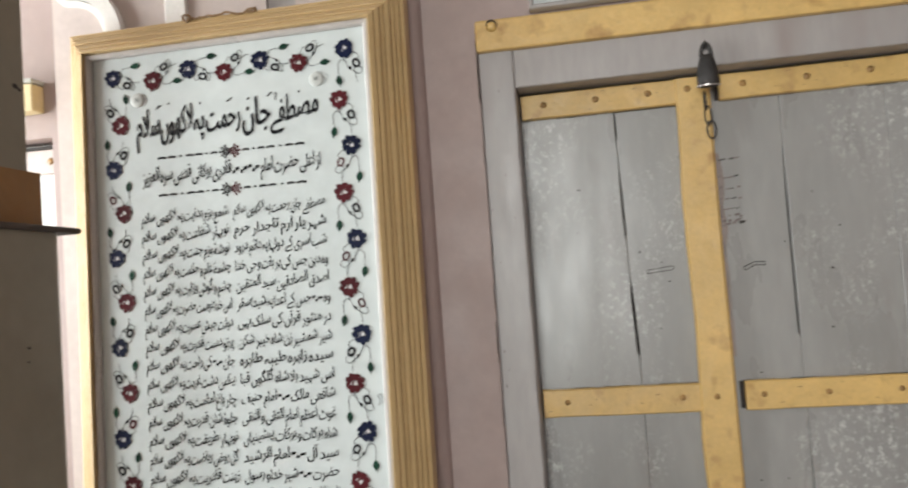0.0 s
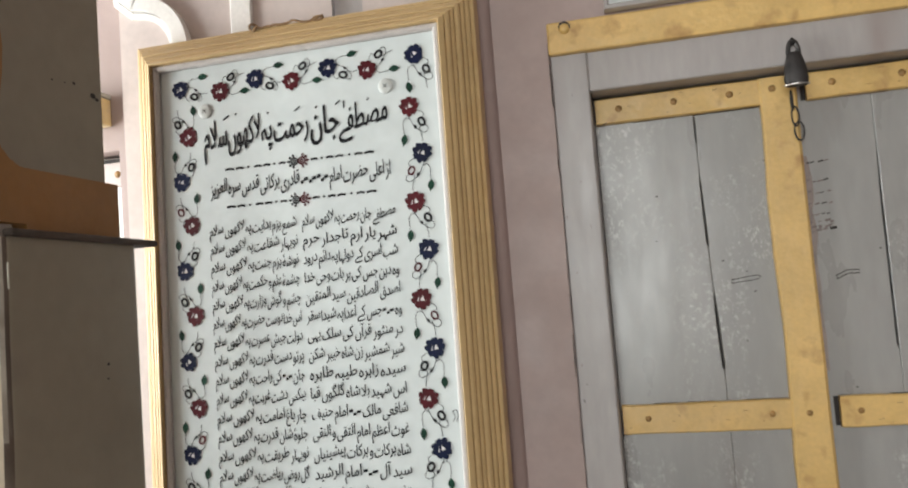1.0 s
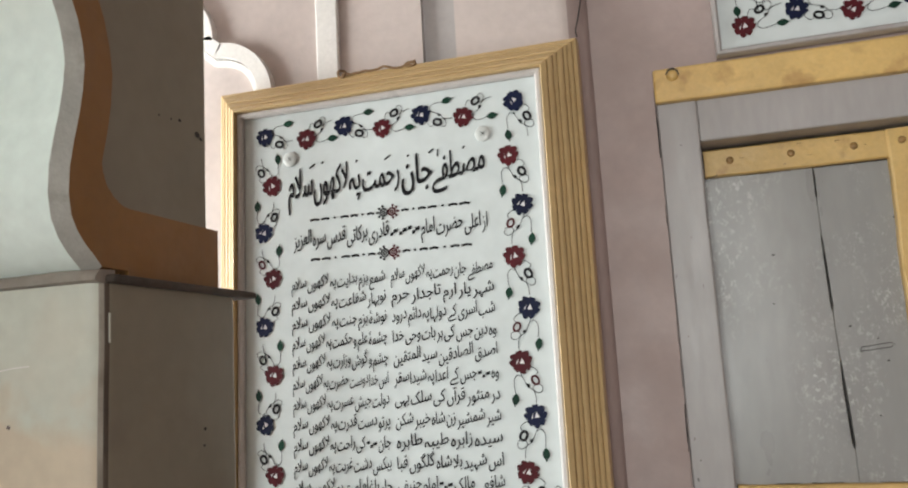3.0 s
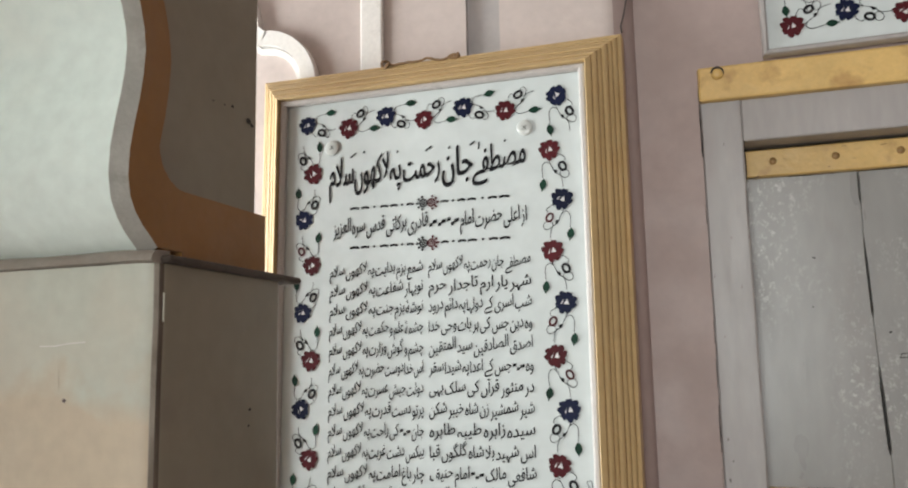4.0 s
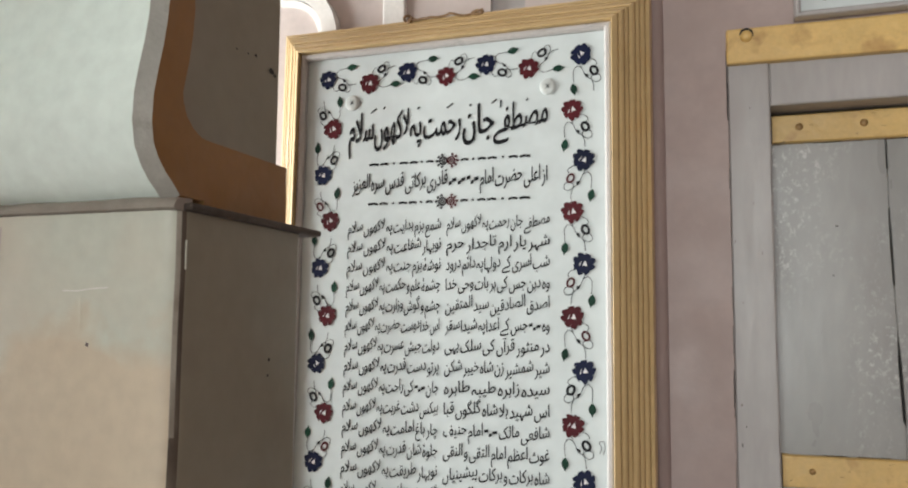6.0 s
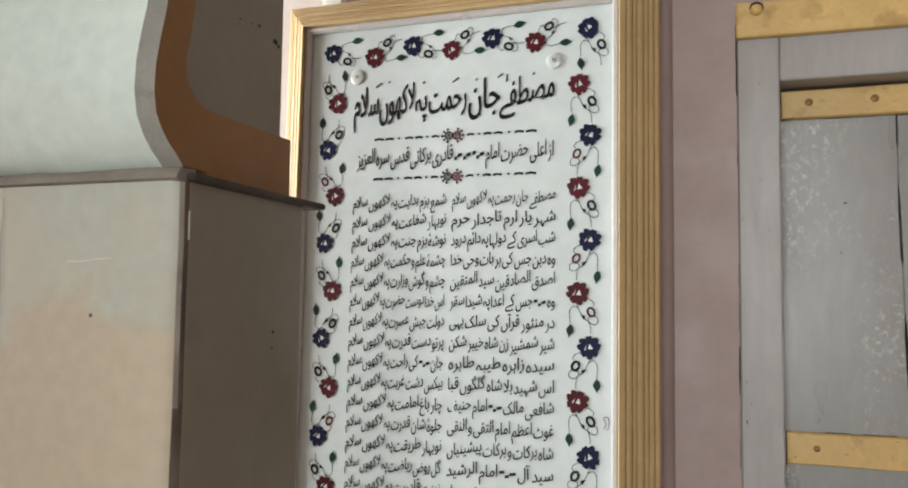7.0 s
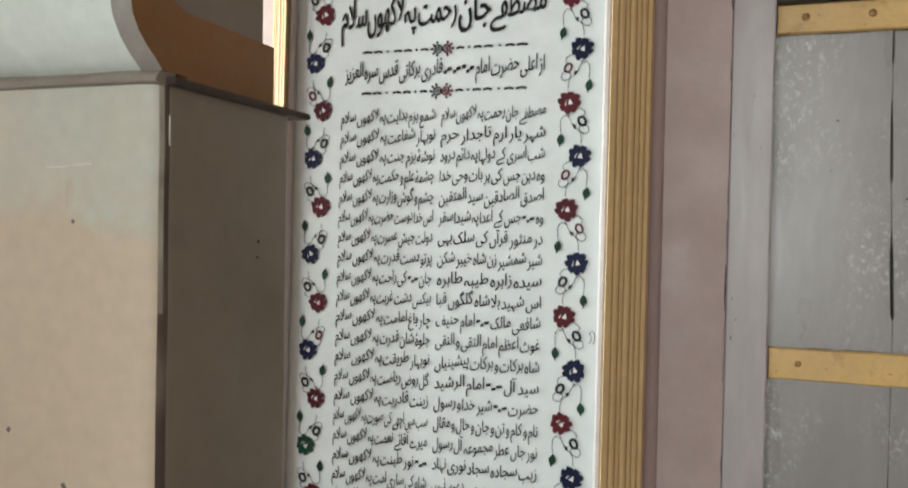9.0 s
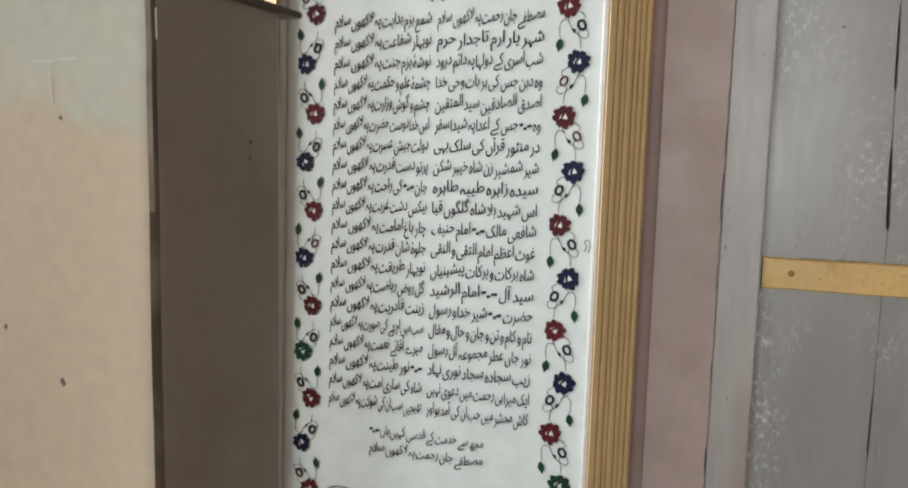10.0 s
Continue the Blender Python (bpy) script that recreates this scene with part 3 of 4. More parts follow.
hasp = empty("door_chain")
tagged(hasp, "rusty iron hasp chain hanging by the closing strip", "chain")


def link_ring(x, y, z, w, h, turn):
    pts = []
    for k in range(16):
        a = 2 * math.pi * k / 16
        pts.append((x + w * math.cos(a) * math.cos(turn), y + w * math.cos(a) * math.sin(turn), z + h * math.sin(a)))
    smooth(part("chain_link", tube(bmesh.new(), pts, 0.0019, 6, True), IRON, hasp))


link_ring(0.250, 1.846, 1.872, 0.006, 0.021, 1.1)
link_ring(0.254, 1.846, 1.838, 0.008, 0.021, 0.3)
link_ring(0.259, 1.846, 1.806, 0.010, 0.020, 0.2)

# second door under the blind arch
door2 = empty("door_2")
tagged(door2, "pale painted plank door with yellow batten under the blind arch", "door", kind="structure")
part("leaf", boxes((-2.02, -1.338, 1.845, 1.875, 0.01, 1.94), bevel=0.003), WHITE, door2)
part("batten", boxes((-2.0, -1.345, 1.83, 1.8445, 1.862, 1.925), bevel=0.003), CREAM, door2, "pale cream batten")
part("gap", boxes((-2.0, -1.339, 1.829, 1.8445, 1.9265, 1.934)), DARK, door2)
part("lintel_board", boxes((-2.06, -1.352, 1.745, 1.789, 2.006, 2.075), bevel=0.004), PALEYELLOW, door2, "pale yellow board over the door")
part("cornice", boxes((-2.07, -1.350, 1.740, 1.789, 2.0765, 2.087), bevel=0.002), EDGE, door2)
nail(door2, -1.372, 1.8295, 1.893, 0.009)


# ---------------------------------------------------------------- framed boards
def sweep_frame(parent, x0, x1, z0, z1, profile, name, material, label):
    """Four mitred sides; profile: (outward distance from the sight edge, depth)."""
    corners = [((x0, z0), (-1, -1)), ((x1, z0), (1, -1)), ((x1, z1), (1, 1)), ((x0, z1), (-1, 1))]
    for i in range(4):
        (a, da), (b, db) = corners[i], corners[(i + 1) % 4]
        bm = bmesh.new()
        ra = [bm.verts.new((a[0] + da[0] * d, y, a[1] + da[1] * d)) for d, y in profile]
        rb = [bm.verts.new((b[0] + db[0] * d, y, b[1] + db[1] * d)) for d, y in profile]
        for k in range(len(profile) - 1):
            f = bm.faces.new((ra[k], ra[k + 1], rb[k + 1], rb[k]))
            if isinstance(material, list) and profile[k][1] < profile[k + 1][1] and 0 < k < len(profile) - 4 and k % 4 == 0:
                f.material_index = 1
        part(name, bm, material, parent, label)


def flower_mesh():
    bm = bmesh.new()
    c = bm.verts.new((0, 0, 0))
    ring = []
    n = 48
    for k in range(n):
        a = 2 * math.pi * k / n
        r = 0.0208 * (0.86 + 0.14 * abs(math.cos(4 * a + 0.4)) ** 0.6 - 0.10 * (abs(math.sin(4 * a + 0.4)) > 0.93) + 0.05 * math.sin(3 * a) + 0.04 * math.sin(11 * a + 1))
        ring.append(bm.verts.new((r * math.cos(a), 0, r * math.sin(a))))
    for k in range(n):
        bm.faces.new((c, ring[k], ring[(k + 1) % n]))
    return bm


def ellipse_ring(w, h, t, n=20, turn=0.0):
    bm = bmesh.new()
    ribbon(bm, [(w * math.cos(a) * math.cos(turn) - h * math.sin(a) * math.sin(turn), w * math.cos(a) * math.sin(turn) + h * math.sin(a) * math.cos(turn)) for a in [2 * math.pi * k / n for k in range(n + 1)]], t, 0)
    return bm


def leaf_mesh():
    bm = bmesh.new()
    pts = [(0, -0.0125), (0.0048, -0.007), (0.0074, -0.001), (0.0058, 0.005), (0.0024, 0.0095), (0, 0.015), (-0.0022, 0.0095), (-0.0062, 0.005), (-0.0074, -0.0005), (-0.0050, -0.007)]
    c = bm.verts.new((0, 0, 0))
    vs = [bm.verts.new((x, 0, z)) for x, z in pts]
    for k in range(len(vs)):
        bm.faces.new((c, vs[k], vs[(k + 1) % len(vs)]))
    return bm


def to_mesh(bm, name, material):
    me = bpy.data.meshes.new(name)
    bmesh.ops.recalc_face_normals(bm, faces=bm.faces)
    bm.to_mesh(me)
    bm.free()
    me.materials.append(material)
    return me


MESH = {"rose_red": to_mesh(flower_mesh(), "rose_red", RED), "rose_blue": to_mesh(flower_mesh(), "rose_blue", BLUE), "rose_green": to_mesh(flower_mesh(), "rose_green", GREEN),
        "leaf": to_mesh(leaf_mesh(), "leaf", GREEN), "bud": to_mesh(ellipse_ring(0.0064, 0.0086, 0.0052), "bud", INK),
        "bud_red": to_mesh(ellipse_ring(0.0062, 0.0085, 0.0042), "bud_red", RED)}
hl = bmesh.new()
for tri in (((-0.003, -0.003), (0.006, -0.0045), (0.003, 0.006)), ((-0.009, -0.002), (-0.0075, -0.004), (-0.003, 0.006))):
    hl.faces.new([hl.verts.new((x, 0, z)) for x, z in tri])
MESH["petal_light"] = to_mesh(hl, "petal_light", PALE)


def curve(pts, n=6):
    """A smooth line through the points."""
    out = []
    for i in range(len(pts) - 1):
        p0, p1, p2, p3 = (Vector(pts[min(max(j, 0), len(pts) - 1)]) for j in (i - 1, i, i + 1, i + 2))
        for k in range(n):
            t = k / n
            out.append(0.5 * (2 * p1 + (p2 - p0) * t + (2 * p0 - 5 * p1 + 4 * p2 - p3) * t * t + (3 * p1 - p0 - 3 * p2 + p3) * t ** 3))
    return out + [Vector(pts[-1])]


def vine_mesh():
    bm = bmesh.new()
    w = 0.0014
    ribbon(bm, curve([(0.013, -0.009), (0.024, -0.013), (0.031, -0.020), (0.028, -0.026)]), w, 0)
    ribbon(bm, curve([(-0.004, -0.017), (0.002, -0.031), (0.010, -0.046), (0.020, -0.054), (0.030, -0.060), (0.038, -0.056), (0.037, -0.047), (0.029, -0.044), (0.020, -0.049), (0.024, -0.064), (0.025, -0.078)]), w, 0)
    ribbon(bm, curve([(0.001, -0.029), (-0.008, -0.025), (-0.015, -0.033), (-0.0155, -0.046), (-0.0145, -0.058)]), w, 0)
    blob = [bm.verts.new((0.010 + x, 0, -0.046 + z)) for x, z in ((-0.0045, 0.0045), (0.0035, 0.0035), (0.0050, -0.0005), (0.0015, -0.0050), (-0.0015, -0.0005))]
    bm.faces.new(blob)
    return bm


def posy_mesh():
    """A little printed rose: two rings and a curl, with five leaves fanned out on one side."""
    bm = bmesh.new()
    for r, w in ((0.0076, 0.0036), (0.0030, 0.0028)):
        ribbon(bm, [(r * math.cos(2 * math.pi * k / 18), r * math.sin(2 * math.pi * k / 18)) for k in range(19)], w, 0)
    for a in (-80, -40, 0, 40, 80):
        d = Vector((math.cos(radians(a)), math.sin(radians(a))))
        n = Vector((-d.y, d.x))
        r1 = 0.0165 if a else 0.018
        pts = [d * 0.0096, d * 0.012 + n * 0.0030, d * 0.0145 + n * 0.0025, d * r1, d * 0.0145 - n * 0.0025, d * 0.012 - n * 0.0030]
        bm.faces.new([bm.verts.new((p.x, 0, p.y)) for p in pts])
    return bm


MESH["posy"], MESH["posy_red"] = to_mesh(posy_mesh(), "posy", INK), to_mesh(posy_mesh(), "posy_red", RED)
MESH["vine"] = to_mesh(vine_mesh(), "vine", INK)


def piece(name, mesh, parent, x, y, z, turn=0.0, sx=1.0, s=1.0, sz=1.0):
    ob = new(name, MESH[mesh])
    ob.parent = parent
    ob.matrix_local = Matrix.Translation((x, y, z)) @ Matrix.Rotation(turn, 4, "Y") @ Matrix.Diagonal((sx * s, 1, s * sz, 1))
    return ob


def motif(parent, x, z, y, kind, turn=0.0, sx=1.0, tail=True, reach=1.0):
    """A rose with its vine, bud and leaf; turn: about the board's normal."""
    f = piece("rose", kind, parent, x, y - 0.0004, z, random.uniform(-0.6, 0.6), 1, random.uniform(1.0, 1.10))
    piece("petal_light", "petal_light", f, 0, -0.0003, 0, random.uniform(-0.5, 0.5))
    if not tail:
        return
    piece("vine", "vine", parent, x, y - 0.0001, z, turn, sx, 1.0, reach)

    def at(dx, dz):
        v = Matrix.Rotation(turn, 3, "Y") @ Vector((dx * sx, 0, dz))
        return x + v.x, z + v.z
    bx, bz_ = at(0.0255, -0.036 * (0.3 + 0.7 * reach))
    piece("bud", "bud_red" if random.random() < 0.15 else "bud", parent, bx, y - 0.0003, bz_, turn - 0.5 * sx)
    lx, lz = at(-0.0148, -0.071 * reach)
    piece("leaf", "leaf", parent, lx, y - 0.0003, lz, turn + math.pi + random.uniform(-0.2, 0.2))


# ----- lettering: joined Urdu letter forms set right to left
FOUR = {"ب": 0xFE8F, "پ": 0xFB56, "ت": 0xFE95, "ث": 0xFE99, "ج": 0xFE9D, "چ": 0xFB7A, "ح": 0xFEA1, "خ": 0xFEA5, "س": 0xFEB1, "ش": 0xFEB5, "ص": 0xFEB9, "ض": 0xFEBD,
        "ط": 0xFEC1, "ظ": 0xFEC5, "ع": 0xFEC9, "غ": 0xFECD, "ف": 0xFED1, "ق": 0xFED5, "ک": 0xFB8E, "گ": 0xFB92, "ل": 0xFEDD, "م": 0xFEE1, "ن": 0xFEE5,
        "ہ": 0xFBA6, "ھ": 0xFBAA, "ی": 0xFBFC, "ئ": 0xFE89}
TWO = {"ا": 0xFE8D, "آ": 0xFE81, "د": 0xFEA9, "ذ": 0xFEAB, "ر": 0xFEAD, "ز": 0xFEAF, "ں": 0xFB9E, "و": 0xFEED, "ے": 0xFBAE, "ۂ": 0xFBA4}


def joined(word):
    """The word's joined letter forms, in the order in which they stand from the left."""
    out, k, linked = [], 0, False
    while k < len(word):
        c = word[k]
        if c == "ل" and word[k + 1:k + 2] == "ا":
            out.append(chr(0xFEFC if linked else 0xFEFB))
            linked, k = False, k + 2
            continue
        nxt = word[k + 1:k + 2]
        onward = bool(nxt) and (nxt in FOUR or nxt in TWO)
        if c in FOUR:
            out.append(chr(FOUR[c] + (3 if linked and onward else 1 if linked else 2 if onward else 0)))
            linked = onward
        elif c in TWO:
            out.append(chr(TWO[c] + (1 if linked else 0)))
            linked = False
        else:
            out.append(c)
            linked = False
        k += 1
    return "".join(reversed(out))


WORDS = {}


def word_shape(word):
    """Vertices (x, z) and faces of a word one unit high."""
    key = word
    if key not in WORDS:
        cu = bpy.data.curves.new("lettering", "FONT")
        cu.body, cu.resolution_u, cu.offset = joined(word), 2, 0.004
        tmp = bpy.data.objects.new("lettering", cu)
        scene.collection.objects.link(tmp)
        me = tmp.evaluated_get(bpy.context.evaluated_depsgraph_get()).to_mesh()
        WORDS[key] = ([(v.co.x, v.co.y) for v in me.vertices], [tuple(p.vertices) for p in me.polygons])
        bpy.data.objects.remove(tmp)
        bpy.data.curves.remove(cu)
    return WORDS[key]


def lettering(parent, text, x_right, z, width, height, y, weight=0.040, slope=0.0, name="lettering"):
    """A line of words from x_right to the left, fitted to the width; a dash of tildes stands for a word that is not spelled out."""
    verts, faces, pen = [], [], 0.0
    for w in text.split():
        if w.startswith("~"):
            for j in range(len(w)):
                n, lift = (0.46, 0.30, 0.38)[j % 3], (0.16, 0.02, 0.24)[j % 3]
                k = len(verts)
                verts += [(pen - n, lift), (pen, lift + slope * n), (pen, lift + slope * n + 0.17), (pen - n, lift + 0.17)]
                faces.append((k, k + 1, k + 2, k + 3))
                pen -= n + 0.06
            pen -= 0.1
            continue
        vs, fs = word_shape(w)
        lo, hi = min(v[0] for v in vs), max(v[0] for v in vs)
        k = len(verts)
        verts += [(v[0] - hi + pen, v[1] + slope * (v[0] - (lo + hi) / 2)) for v in vs]
        faces += [tuple(i + k for i in f) for f in fs]
        pen -= hi - lo + 0.16
    sx = width / max(0.01, -(pen + 0.16))
    me = bpy.data.meshes.new(name)
    bold, count = weight, len(verts)
    places = [(x_right + vx * sx, y, z + vz * height) for vx, vz in verts]
    places += [(x_right + (vx + bold) * sx, y - 0.00015, z + (vz + bold * 0.4) * height) for vx, vz in verts]
    me.from_pydata(places, [], faces + [tuple(i + count for i in f) for f in faces])
    me.materials.append(INK)
    ob = new(name, me)
    ob.parent = parent
    return ob


LINES = [("مصطفے جان رحمت پہ لاکھوں سلام", "شمع بزم ہدایت"), ("شہر یار ارم تاجدار حرم", "نوبہار شفاعت"), ("شب اسری کے دولہا پہ دائم درود", "نوشۂ بزم جنت"),
         ("وہ دہن جس کی ہر بات وحی خدا", "چشمۂ علم و حکمت"), ("اصدق الصادقین سید المتقین", "چشم و گوش وزارت"), ("وہ ~~~ جس کے اعدا پہ شیدا سقر", "اس خدا دوست حضرت"),
         ("در منثور قرآں کی سلک بہی", "دولت جیش عسرت"), ("شیر شمشیر زن شاہ خیبر شکن", "پرتو دست قدرت"), ("سیدہ زاہرہ طیبہ طاہرہ", "جان ~~~ کی راحت"),
         ("اس شہید بلا شاہ گلگوں قبا", "بیکس دشت غربت"), ("شافعی مالک ~~~ امام حنیف", "چار باغ امامت"), ("غوث اعظم امام التقی و النقی", "جلوۂ شان قدرت"),
         ("شاہ برکات و برکات پیشینیاں", "نوبہار طریقت"), ("سید آل ~~~ امام الرشید", "گل روض ریاضت"), ("حضرت ~~~ شیر خدا و رسول", "زینت قادریت"),
         ("نام و کام و تن و جان و حال و مقال", "سب میں اچھے کی صورت"), ("نور جاں عطر مجموعہ آل رسول", "میرے آقائے نعمت"), ("زیب سجادہ سجاد نوری نہاد", "~~~ نور طینت"),
         ("ایک میرا ہی رحمت میں دعوی نہیں", "شاہ کی ساری امت"), ("کاش محشر میں جب ان کی آمد ہو اور", "بھیجیں سب ان کی شوکت")]

Z0 = 0.50
board = empty("poem_board", (0, 1.6545 + 0.0253 * (Z0 - 1.6), Z0), -1.45)
tagged(board, "tall white framed poem board with flower border and black lettering", "framed board")
part("panel", boxes((-1.140, -0.460, 0.0, 0.012, 0.02, 1.592)), PANEL, board, "glossy greenish-white acrylic sheet")
X0, X1, ZL, ZH = -1.128, -0.472, 0.035, 1.580
sweep_frame(board, X0, X1, ZL, ZH, [(0, -0.001), (0.0, -0.010), (0.004, -0.0145), (0.010, -0.0145), (0.014, -0.010)], "bead", BEAD, "white inner bead")
ribs = [(0.0135, -0.009), (0.0145, -0.022)]
ribs += [(0.0160, -0.0235), (0.0245, -0.0165), (0.0262, -0.0140), (0.0270, -0.0110)]
d, yy = 0.0270, -0.0110
for q in (1.15, 0.75, 1.25, 0.85, 1.0):
    ribs += [(d + 0.0013 * q, yy - 0.0024), (d + 0.0056 * q, yy + 0.0006), (d + 0.0088 * q, yy + 0.0056 * q), (d + 0.0096 * q, yy + 0.0088 * q)]
    d, yy = d + 0.0096 * q, yy + 0.0088 * q
ribs += [(0.0765, 0.0310), (0.0825, 0.0350), (0.0840, 0.044), (0.0845, 0.070)]
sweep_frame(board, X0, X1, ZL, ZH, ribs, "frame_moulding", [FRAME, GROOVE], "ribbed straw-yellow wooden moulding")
part("back", boxes((X0 - 0.07, X1 + 0.07, 0.055, 0.068, ZL - 0.07, ZH + 0.07)), TWINE, board)

TY = -0.0012
for word, right_end, width, lift, height, slope in (("مصطفے", -0.587, 0.112, 0.006, 0.080, 0.07), ("جان", -0.699, 0.066, 0.000, 0.088, 0.04), ("رحمت", -0.770, 0.082, 0.002, 0.080, 0.06),
                                                    ("پہ", -0.857, 0.025, 0.003, 0.078, 0.04), ("لاکھوں", -0.884, 0.080, 0.000, 0.088, 0.03), ("سلام", -0.966, 0.058, 0.000, 0.088, 0.02)):
    lettering(board, word, right_end, 1.888 + lift - Z0, width, height, TY, 0.050, slope, "title_lettering")
# vowel marks over and under the title
for x, z, dx, dz in ((-0.703, 1.950, 0.011, 0.008), (-0.750, 1.948, 0.004, 0.004), (-0.748, 1.872, 0.011, 0.006), (-0.684, 1.940, 0.001, 0.016), (-0.865, 1.950, 0.003, 0.005), (-0.973, 1.950, 0.014, 0.009), (-0.944, 1.958, 0.005, 0.003), (-0.800, 1.948, 0.014, 0.009), (-0.630, 1.950, 0.004, 0.005)):
    bm = bmesh.new()
    ribbon(bm, [(x, z - Z0), (x + dx, z - Z0 + dz)], 0.0034, TY)
    part("vowel_mark", bm, INK, board)
# author line: the name is not spelled out
lettering(board, "از اعلی حضرت امام ~~~ ~~ ~~ قادری برکاتی قدس سرہ العزیز", -0.587, 1.783 - Z0, 0.425, 0.042, TY, 0.035, 0.12, "subtitle_lettering")
for z in (1.836, 1.751):
    for s in (-1, 1):
        for a, b, w in ((0.030, 0.046, 0.0046), (0.054, 0.0585, 0.0042), (0.066, 0.083, 0.0050), (0.087, 0.106, 0.0046), (0.117, 0.1215, 0.0042), (0.131, 0.150, 0.0048), (0.154, 0.176, 0.0050)):
            cx = -0.797
            bm = bmesh.new()
            ribbon(bm, [(cx + s * a, z - Z0 - 0.0006), (cx + s * (a + b) / 2, z - Z0 + 0.0012), (cx + s * b, z - Z0 - 0.0004)], w, TY)
            part("dash", bm, INK, board)
    for s in (-1, 1):
        piece("posy", "posy_red" if s > 0 else "posy", board, -0.797 + 0.0088 * s, TY, z - Z0, 0.0, s)
for k, (a, b) in enumerate(LINES):
    z = 1.694 - 0.0413 * k - Z0
    lettering(board, a, -0.582, z, 0.214, 0.0325, TY, 0.022, 0.13)
    lettering(board, b + " پہ لاکھوں سلام", -0.808, z - 0.002, 0.211, 0.0325, TY, 0.022, 0.13)
lettering(board, "مجھ سے خدمت کے قدسی کہیں ہاں ~~~", -0.672, 0.850 - Z0, 0.25, 0.028, TY, 0.022, 0.13)
lettering(board, "مصطفے جان رحمت پہ لاکھوں سلام", -0.672, 0.812 - Z0, 0.25, 0.028, TY, 0.022, 0.13)
bm = bmesh.new()
ribbon(bm, [(-0.985 + 0.035 * math.cos(a), 0.705 - Z0 + 0.016 * math.sin(a)) for a in [2 * math.pi * k / 24 for k in range(25)]], 0.003, TY)
part("oval_mark", bm, INK, board, "thin oval outline")

for k, x in enumerate((-1.078, -0.978, -0.890, -0.803, -0.716, -0.626, -0.519)):
    z = (2.034 if k % 2 == 0 else 2.017) - Z0
    motif(board, x, z, TY, "rose_blue" if k % 2 == 0 else "rose_red", turn=radians(-98), sx=1 if k % 2 else -1, tail=k < 6, reach=0.84)
motif(board, -0.519, 2.036 - Z0, TY - 0.0004, "rose_blue", 0.0, 1)
for k in range(14):
    z = 1.921 - 0.1013 * k
    if z < 0.58:
        break
    red = k % 2 == 0
    motif(board, -1.062 if red else -1.083, z - Z0, TY, "rose_red" if red else ("rose_green" if k == 9 else "rose_blue"), math.pi, -1 if not red else 1, True, 0.84)
    z = 1.924 - 0.1022 * k
    motif(board, -0.537 if red else -0.515, z - Z0, TY, "rose_red" if red else ("rose_green" if k == 11 else "rose_blue"), 0, -1 if not red else 1)

for x, z in ((-1.017, 1.976), (-0.586, 1.975), (-1.017, 0.66), (-0.586, 0.66)):
    cap = part("screw_cap", lathe([(0.0165, 0), (0.0165, 0.0018), (0.0145, 0.0032), (0.008, 0.0038), (0.002, 0.004)], (x, -0.0005, z - Z0), sides=24), CAP, board, "clear round plastic screw cap")
    smooth(cap, 50)
    bm = bmesh.new()
    ribbon(bm, [(x - 0.004, z - Z0 - 0.004), (x + 0.004, z - Z0 + 0.004)], 0.0015, -0.0048)
    ribbon(bm, [(x - 0.004, z - Z0 + 0.004), (x + 0.004, z - Z0 - 0.004)], 0.0015, -0.0048)
    part("screw_slot", bm, INK, cap)

bm = bmesh.new()
ribbon(bm, curve([(-0.487, 1.262 - Z0), (-0.483, 1.272 - Z0), (-0.487, 1.282 - Z0), (-0.479, 1.284 - Z0), (-0.477, 1.272 - Z0), (-0.480, 1.261 - Z0)]), 0.0013, TY)
part("pen_mark", bm, INK, board, "small pen squiggle near the edge")

cord = empty("hanging_cord")
tagged(cord, "knotted brown twine along the top of the frame", "twine")
pts = [(-0.905 + 0.172 * k / 16, 1.700, 2.162 + 0.005 * math.sin(k * 0.9) * (k > 8) + 0.004 * noise.noise((k * 0.7, 0, 0))) for k in range(17)]
smooth(part("strand", tube(bmesh.new(), pts, 0.0028, 6), TWINE, cord), 80)
smooth(part("knot", tube(bmesh.new(), [(-0.905 + 0.009 * math.cos(a), 1.700 + 0.004 * math.sin(2 * a), 2.164 + 0.008 * math.sin(a)) for a in [2 * math.pi * k / 12 for k in range(12)]], 0.003, 6, True), TWINE, cord), 80)
smooth(part("knot", tube(bmesh.new(), [(-0.745 + 0.012 * math.cos(a), 1.700, 2.162 + 0.004 * math.sin(a)) for a in [2 * math.pi * k / 12 for k in range(12)]], 0.003, 6, True), TWINE, cord), 80)
wire = tagged(link("wire", tube(bmesh.new(), [(-0.388, 1.722, 2.17), (-0.39, 1.722, 2.185), (-0.383, 1.724, 2.21), (-0.375, 1.728, 2.25), (-0.372, 1.735, 2.40), (-0.372, 1.735, 2.6)], 0.0016, 6), IRON), "thin dark wire up the pilaster", "wire")

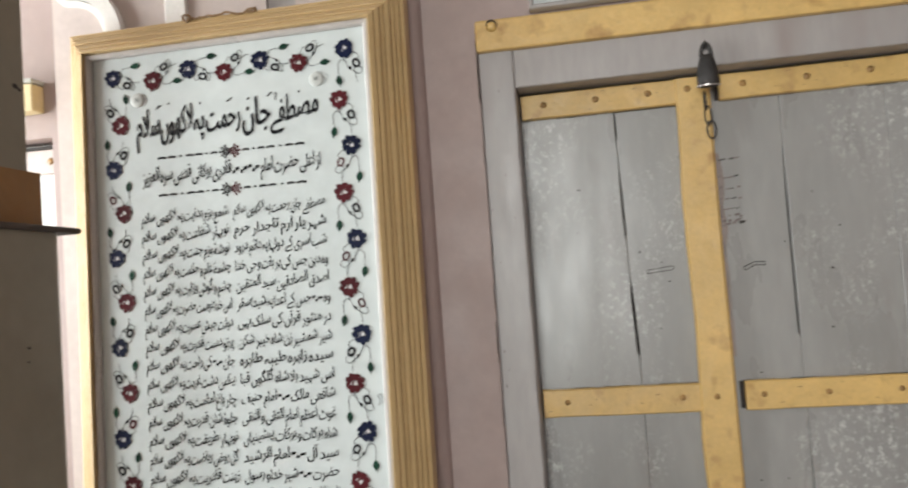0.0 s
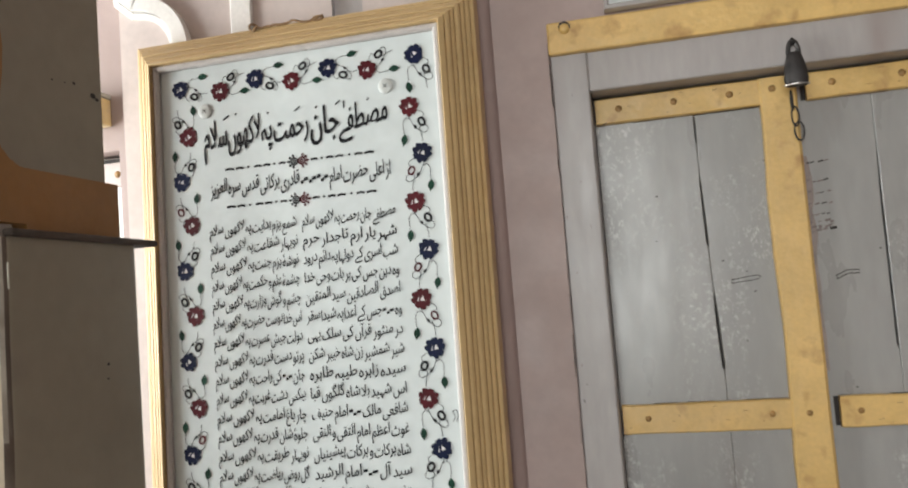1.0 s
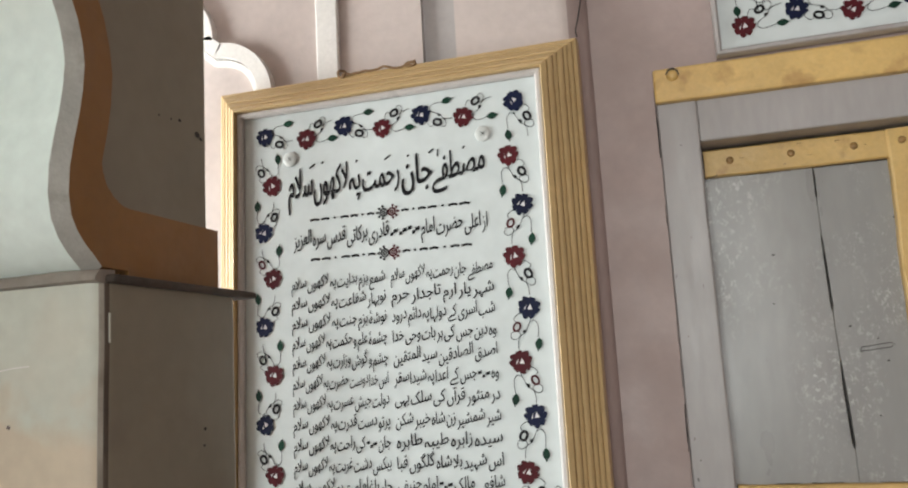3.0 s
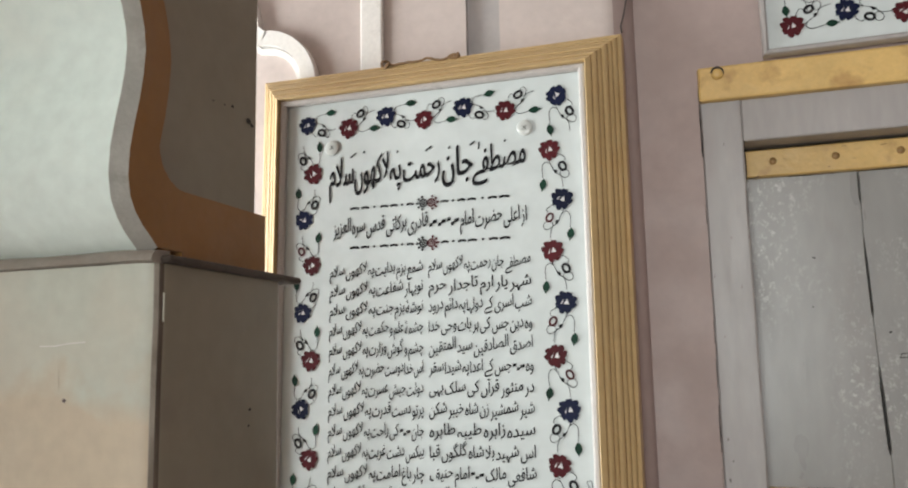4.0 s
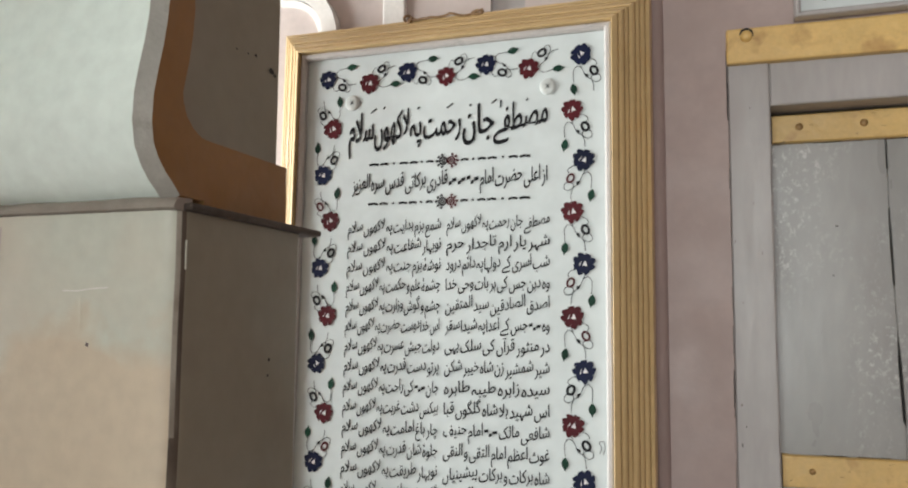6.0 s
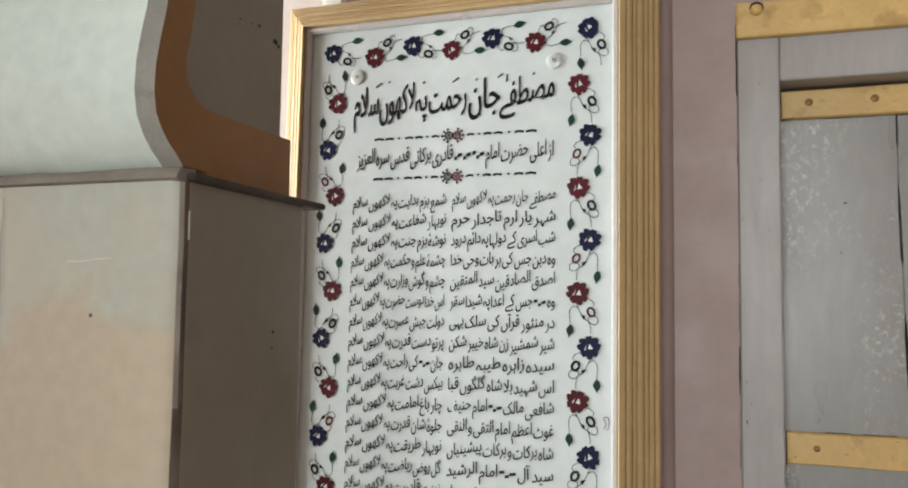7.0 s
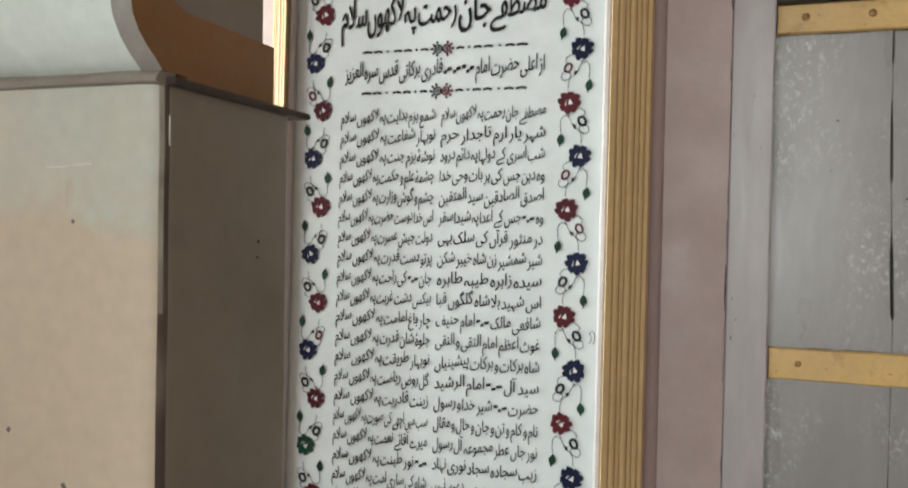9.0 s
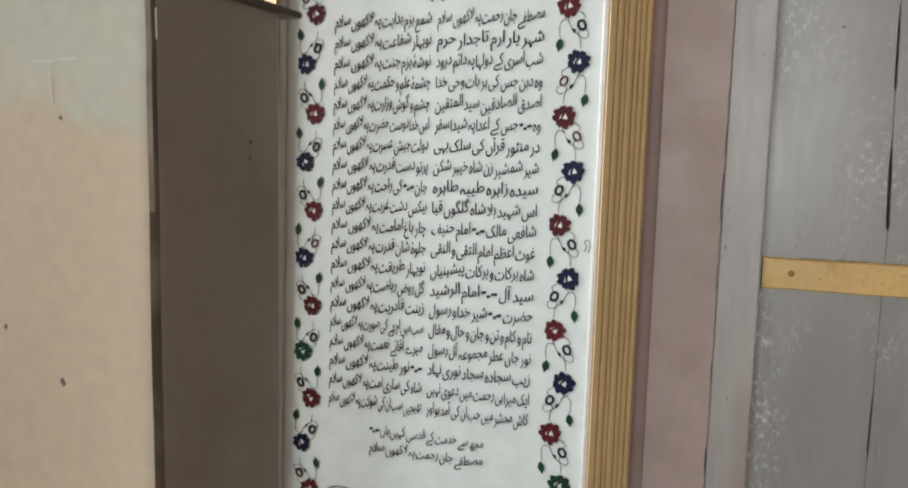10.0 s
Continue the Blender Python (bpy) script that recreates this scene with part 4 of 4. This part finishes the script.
# second framed board over the door
sign = empty("framed_sign", (0, 1.768, 2.098), -1.0)
tagged(sign, "white framed panel with flower border standing over the door", "framed board")
part("panel", boxes((-0.108, 0.74, 0.0, 0.010, 0.004, 0.50)), PANEL, sign, "glossy greenish-white acrylic sheet")
sweep_frame(sign, -0.107, 0.73, 0.011, 0.48, [(0, -0.001), (0, -0.010), (0.004, -0.013), (0.009, -0.011), (0.011, -0.002), (0.011, 0.012)], "frame_moulding", JAMB, "white painted frame")
for k in range(8):
    motif(sign, -0.060 + 0.1 * k, 0.056 if k % 2 == 0 else 0.075, -0.0012, "rose_red" if k % 2 == 0 else "rose_blue", radians(-98), -1 if k % 2 else 1)
for k in range(3):
    motif(sign, -0.055, 0.16 + 0.1 * k, -0.0012, "rose_blue" if k % 2 == 0 else "rose_red", 0, 1)


# ---------------------------------------------------------------- chips and scratches on the pier
CHIPS = ((XF + 0.0008, 1.042, 1.842, 0.006), (XF + 0.0008, 1.050, 1.838, 0.004), (XF + 0.0008, 1.003, 1.851, 0.0035), (XF + 0.0008, 0.960, 1.846, 0.002), (XF + 0.0008, 0.985, 1.848, 0.0018), (-0.8142, 1.022, 1.455, 0.003), (-0.8142, 1.02, 1.435, 0.0025))
for x, y, z, size in CHIPS:
    bm = bmesh.new()
    ring = [bm.verts.new((x, y + size * (1 + 0.5 * noise.noise((k, y * 50, 0))) * math.cos(0.785 * k), z + 0.7 * size * (1 + 0.5 * noise.noise((k, z * 50, 5))) * math.sin(0.785 * k))) for k in range(8)]
    bm.faces.new(ring)
    tagged(link("paint_chip", bm, DARK), "small dark chip in the paint", "chip", kind="structure")
for pts, w, m in (([(-0.966, 1.537), (-0.945, 1.5365), (-0.925, 1.539), (-0.903, 1.540)], 0.0014, WHITE), ([(-1.062, 1.612), (-1.064, 1.55), (-1.061, 1.48), (-1.065, 1.41)], 0.0028, CREAM), ([(-0.941, 1.53), (-0.940, 1.505), (-0.9385, 1.49)], 0.004, PIER), ([(-0.930, 1.478), (-0.926, 1.476)], 0.004, SMEAR_SHADE),
                  ([(-0.940, 1.186), (-0.936, 1.178)], 0.006, SMEAR_SHADE), ([(-1.02, 1.24), (-1.016, 1.237)], 0.006, SMEAR_SHADE)):
    bm = bmesh.new()
    ribbon(bm, pts, w, 0.8313)
    tagged(link("scratch", bm, m), "pale scratch or smudge on the pier's paint", "scratch", kind="structure")
# thin raised sliver in the pier's paint on its chamfered edge
sliver = boxes((-0.8175, -0.8146, 0.8475, 0.8500, 1.560, 1.592), bevel=0.0006)
tagged(link("cable_trim", sliver, PIER), "short pale sliver on the pier's edge", "trim", kind="structure")

# fine cracks and flaking along the joint between door frame and wall
for k in range(16):
    z = random.uniform(0.75, 2.0)
    h = random.uniform(0.015, 0.09)
    bm = bmesh.new()
    x = -0.2462 + random.uniform(-0.0008, 0.0008)
    ribbon(bm, [(x, z), (x + random.uniform(-0.001, 0.001), z + h / 2), (x, z + h)], random.uniform(0.0007, 0.0018), 1.7885)
    tagged(link("crack", bm, DARK if k % 3 else SMEAR_SHADE), "thin dark crack beside the door frame", "crack", kind="structure")
for k in range(9):
    x, z = random.uniform(-0.238, -0.172), random.uniform(0.9, 1.95)
    mark(frame_ob, [(x, z), (x + random.uniform(-0.002, 0.002), z - random.uniform(0.003, 0.008))], 1.7992, random.uniform(0.001, 0.0025), False, DARK if k % 2 else SMEAR_SHADE)
for k in range(14):
    z = random.uniform(0.9, 1.93)
    mark(frame_ob, [(-0.1672, z), (-0.1672 + random.uniform(-0.0006, 0.0004), z - random.uniform(0.01, 0.05))], 1.7988, random.uniform(0.0006, 0.0014), False, SMEAR_SHADE)
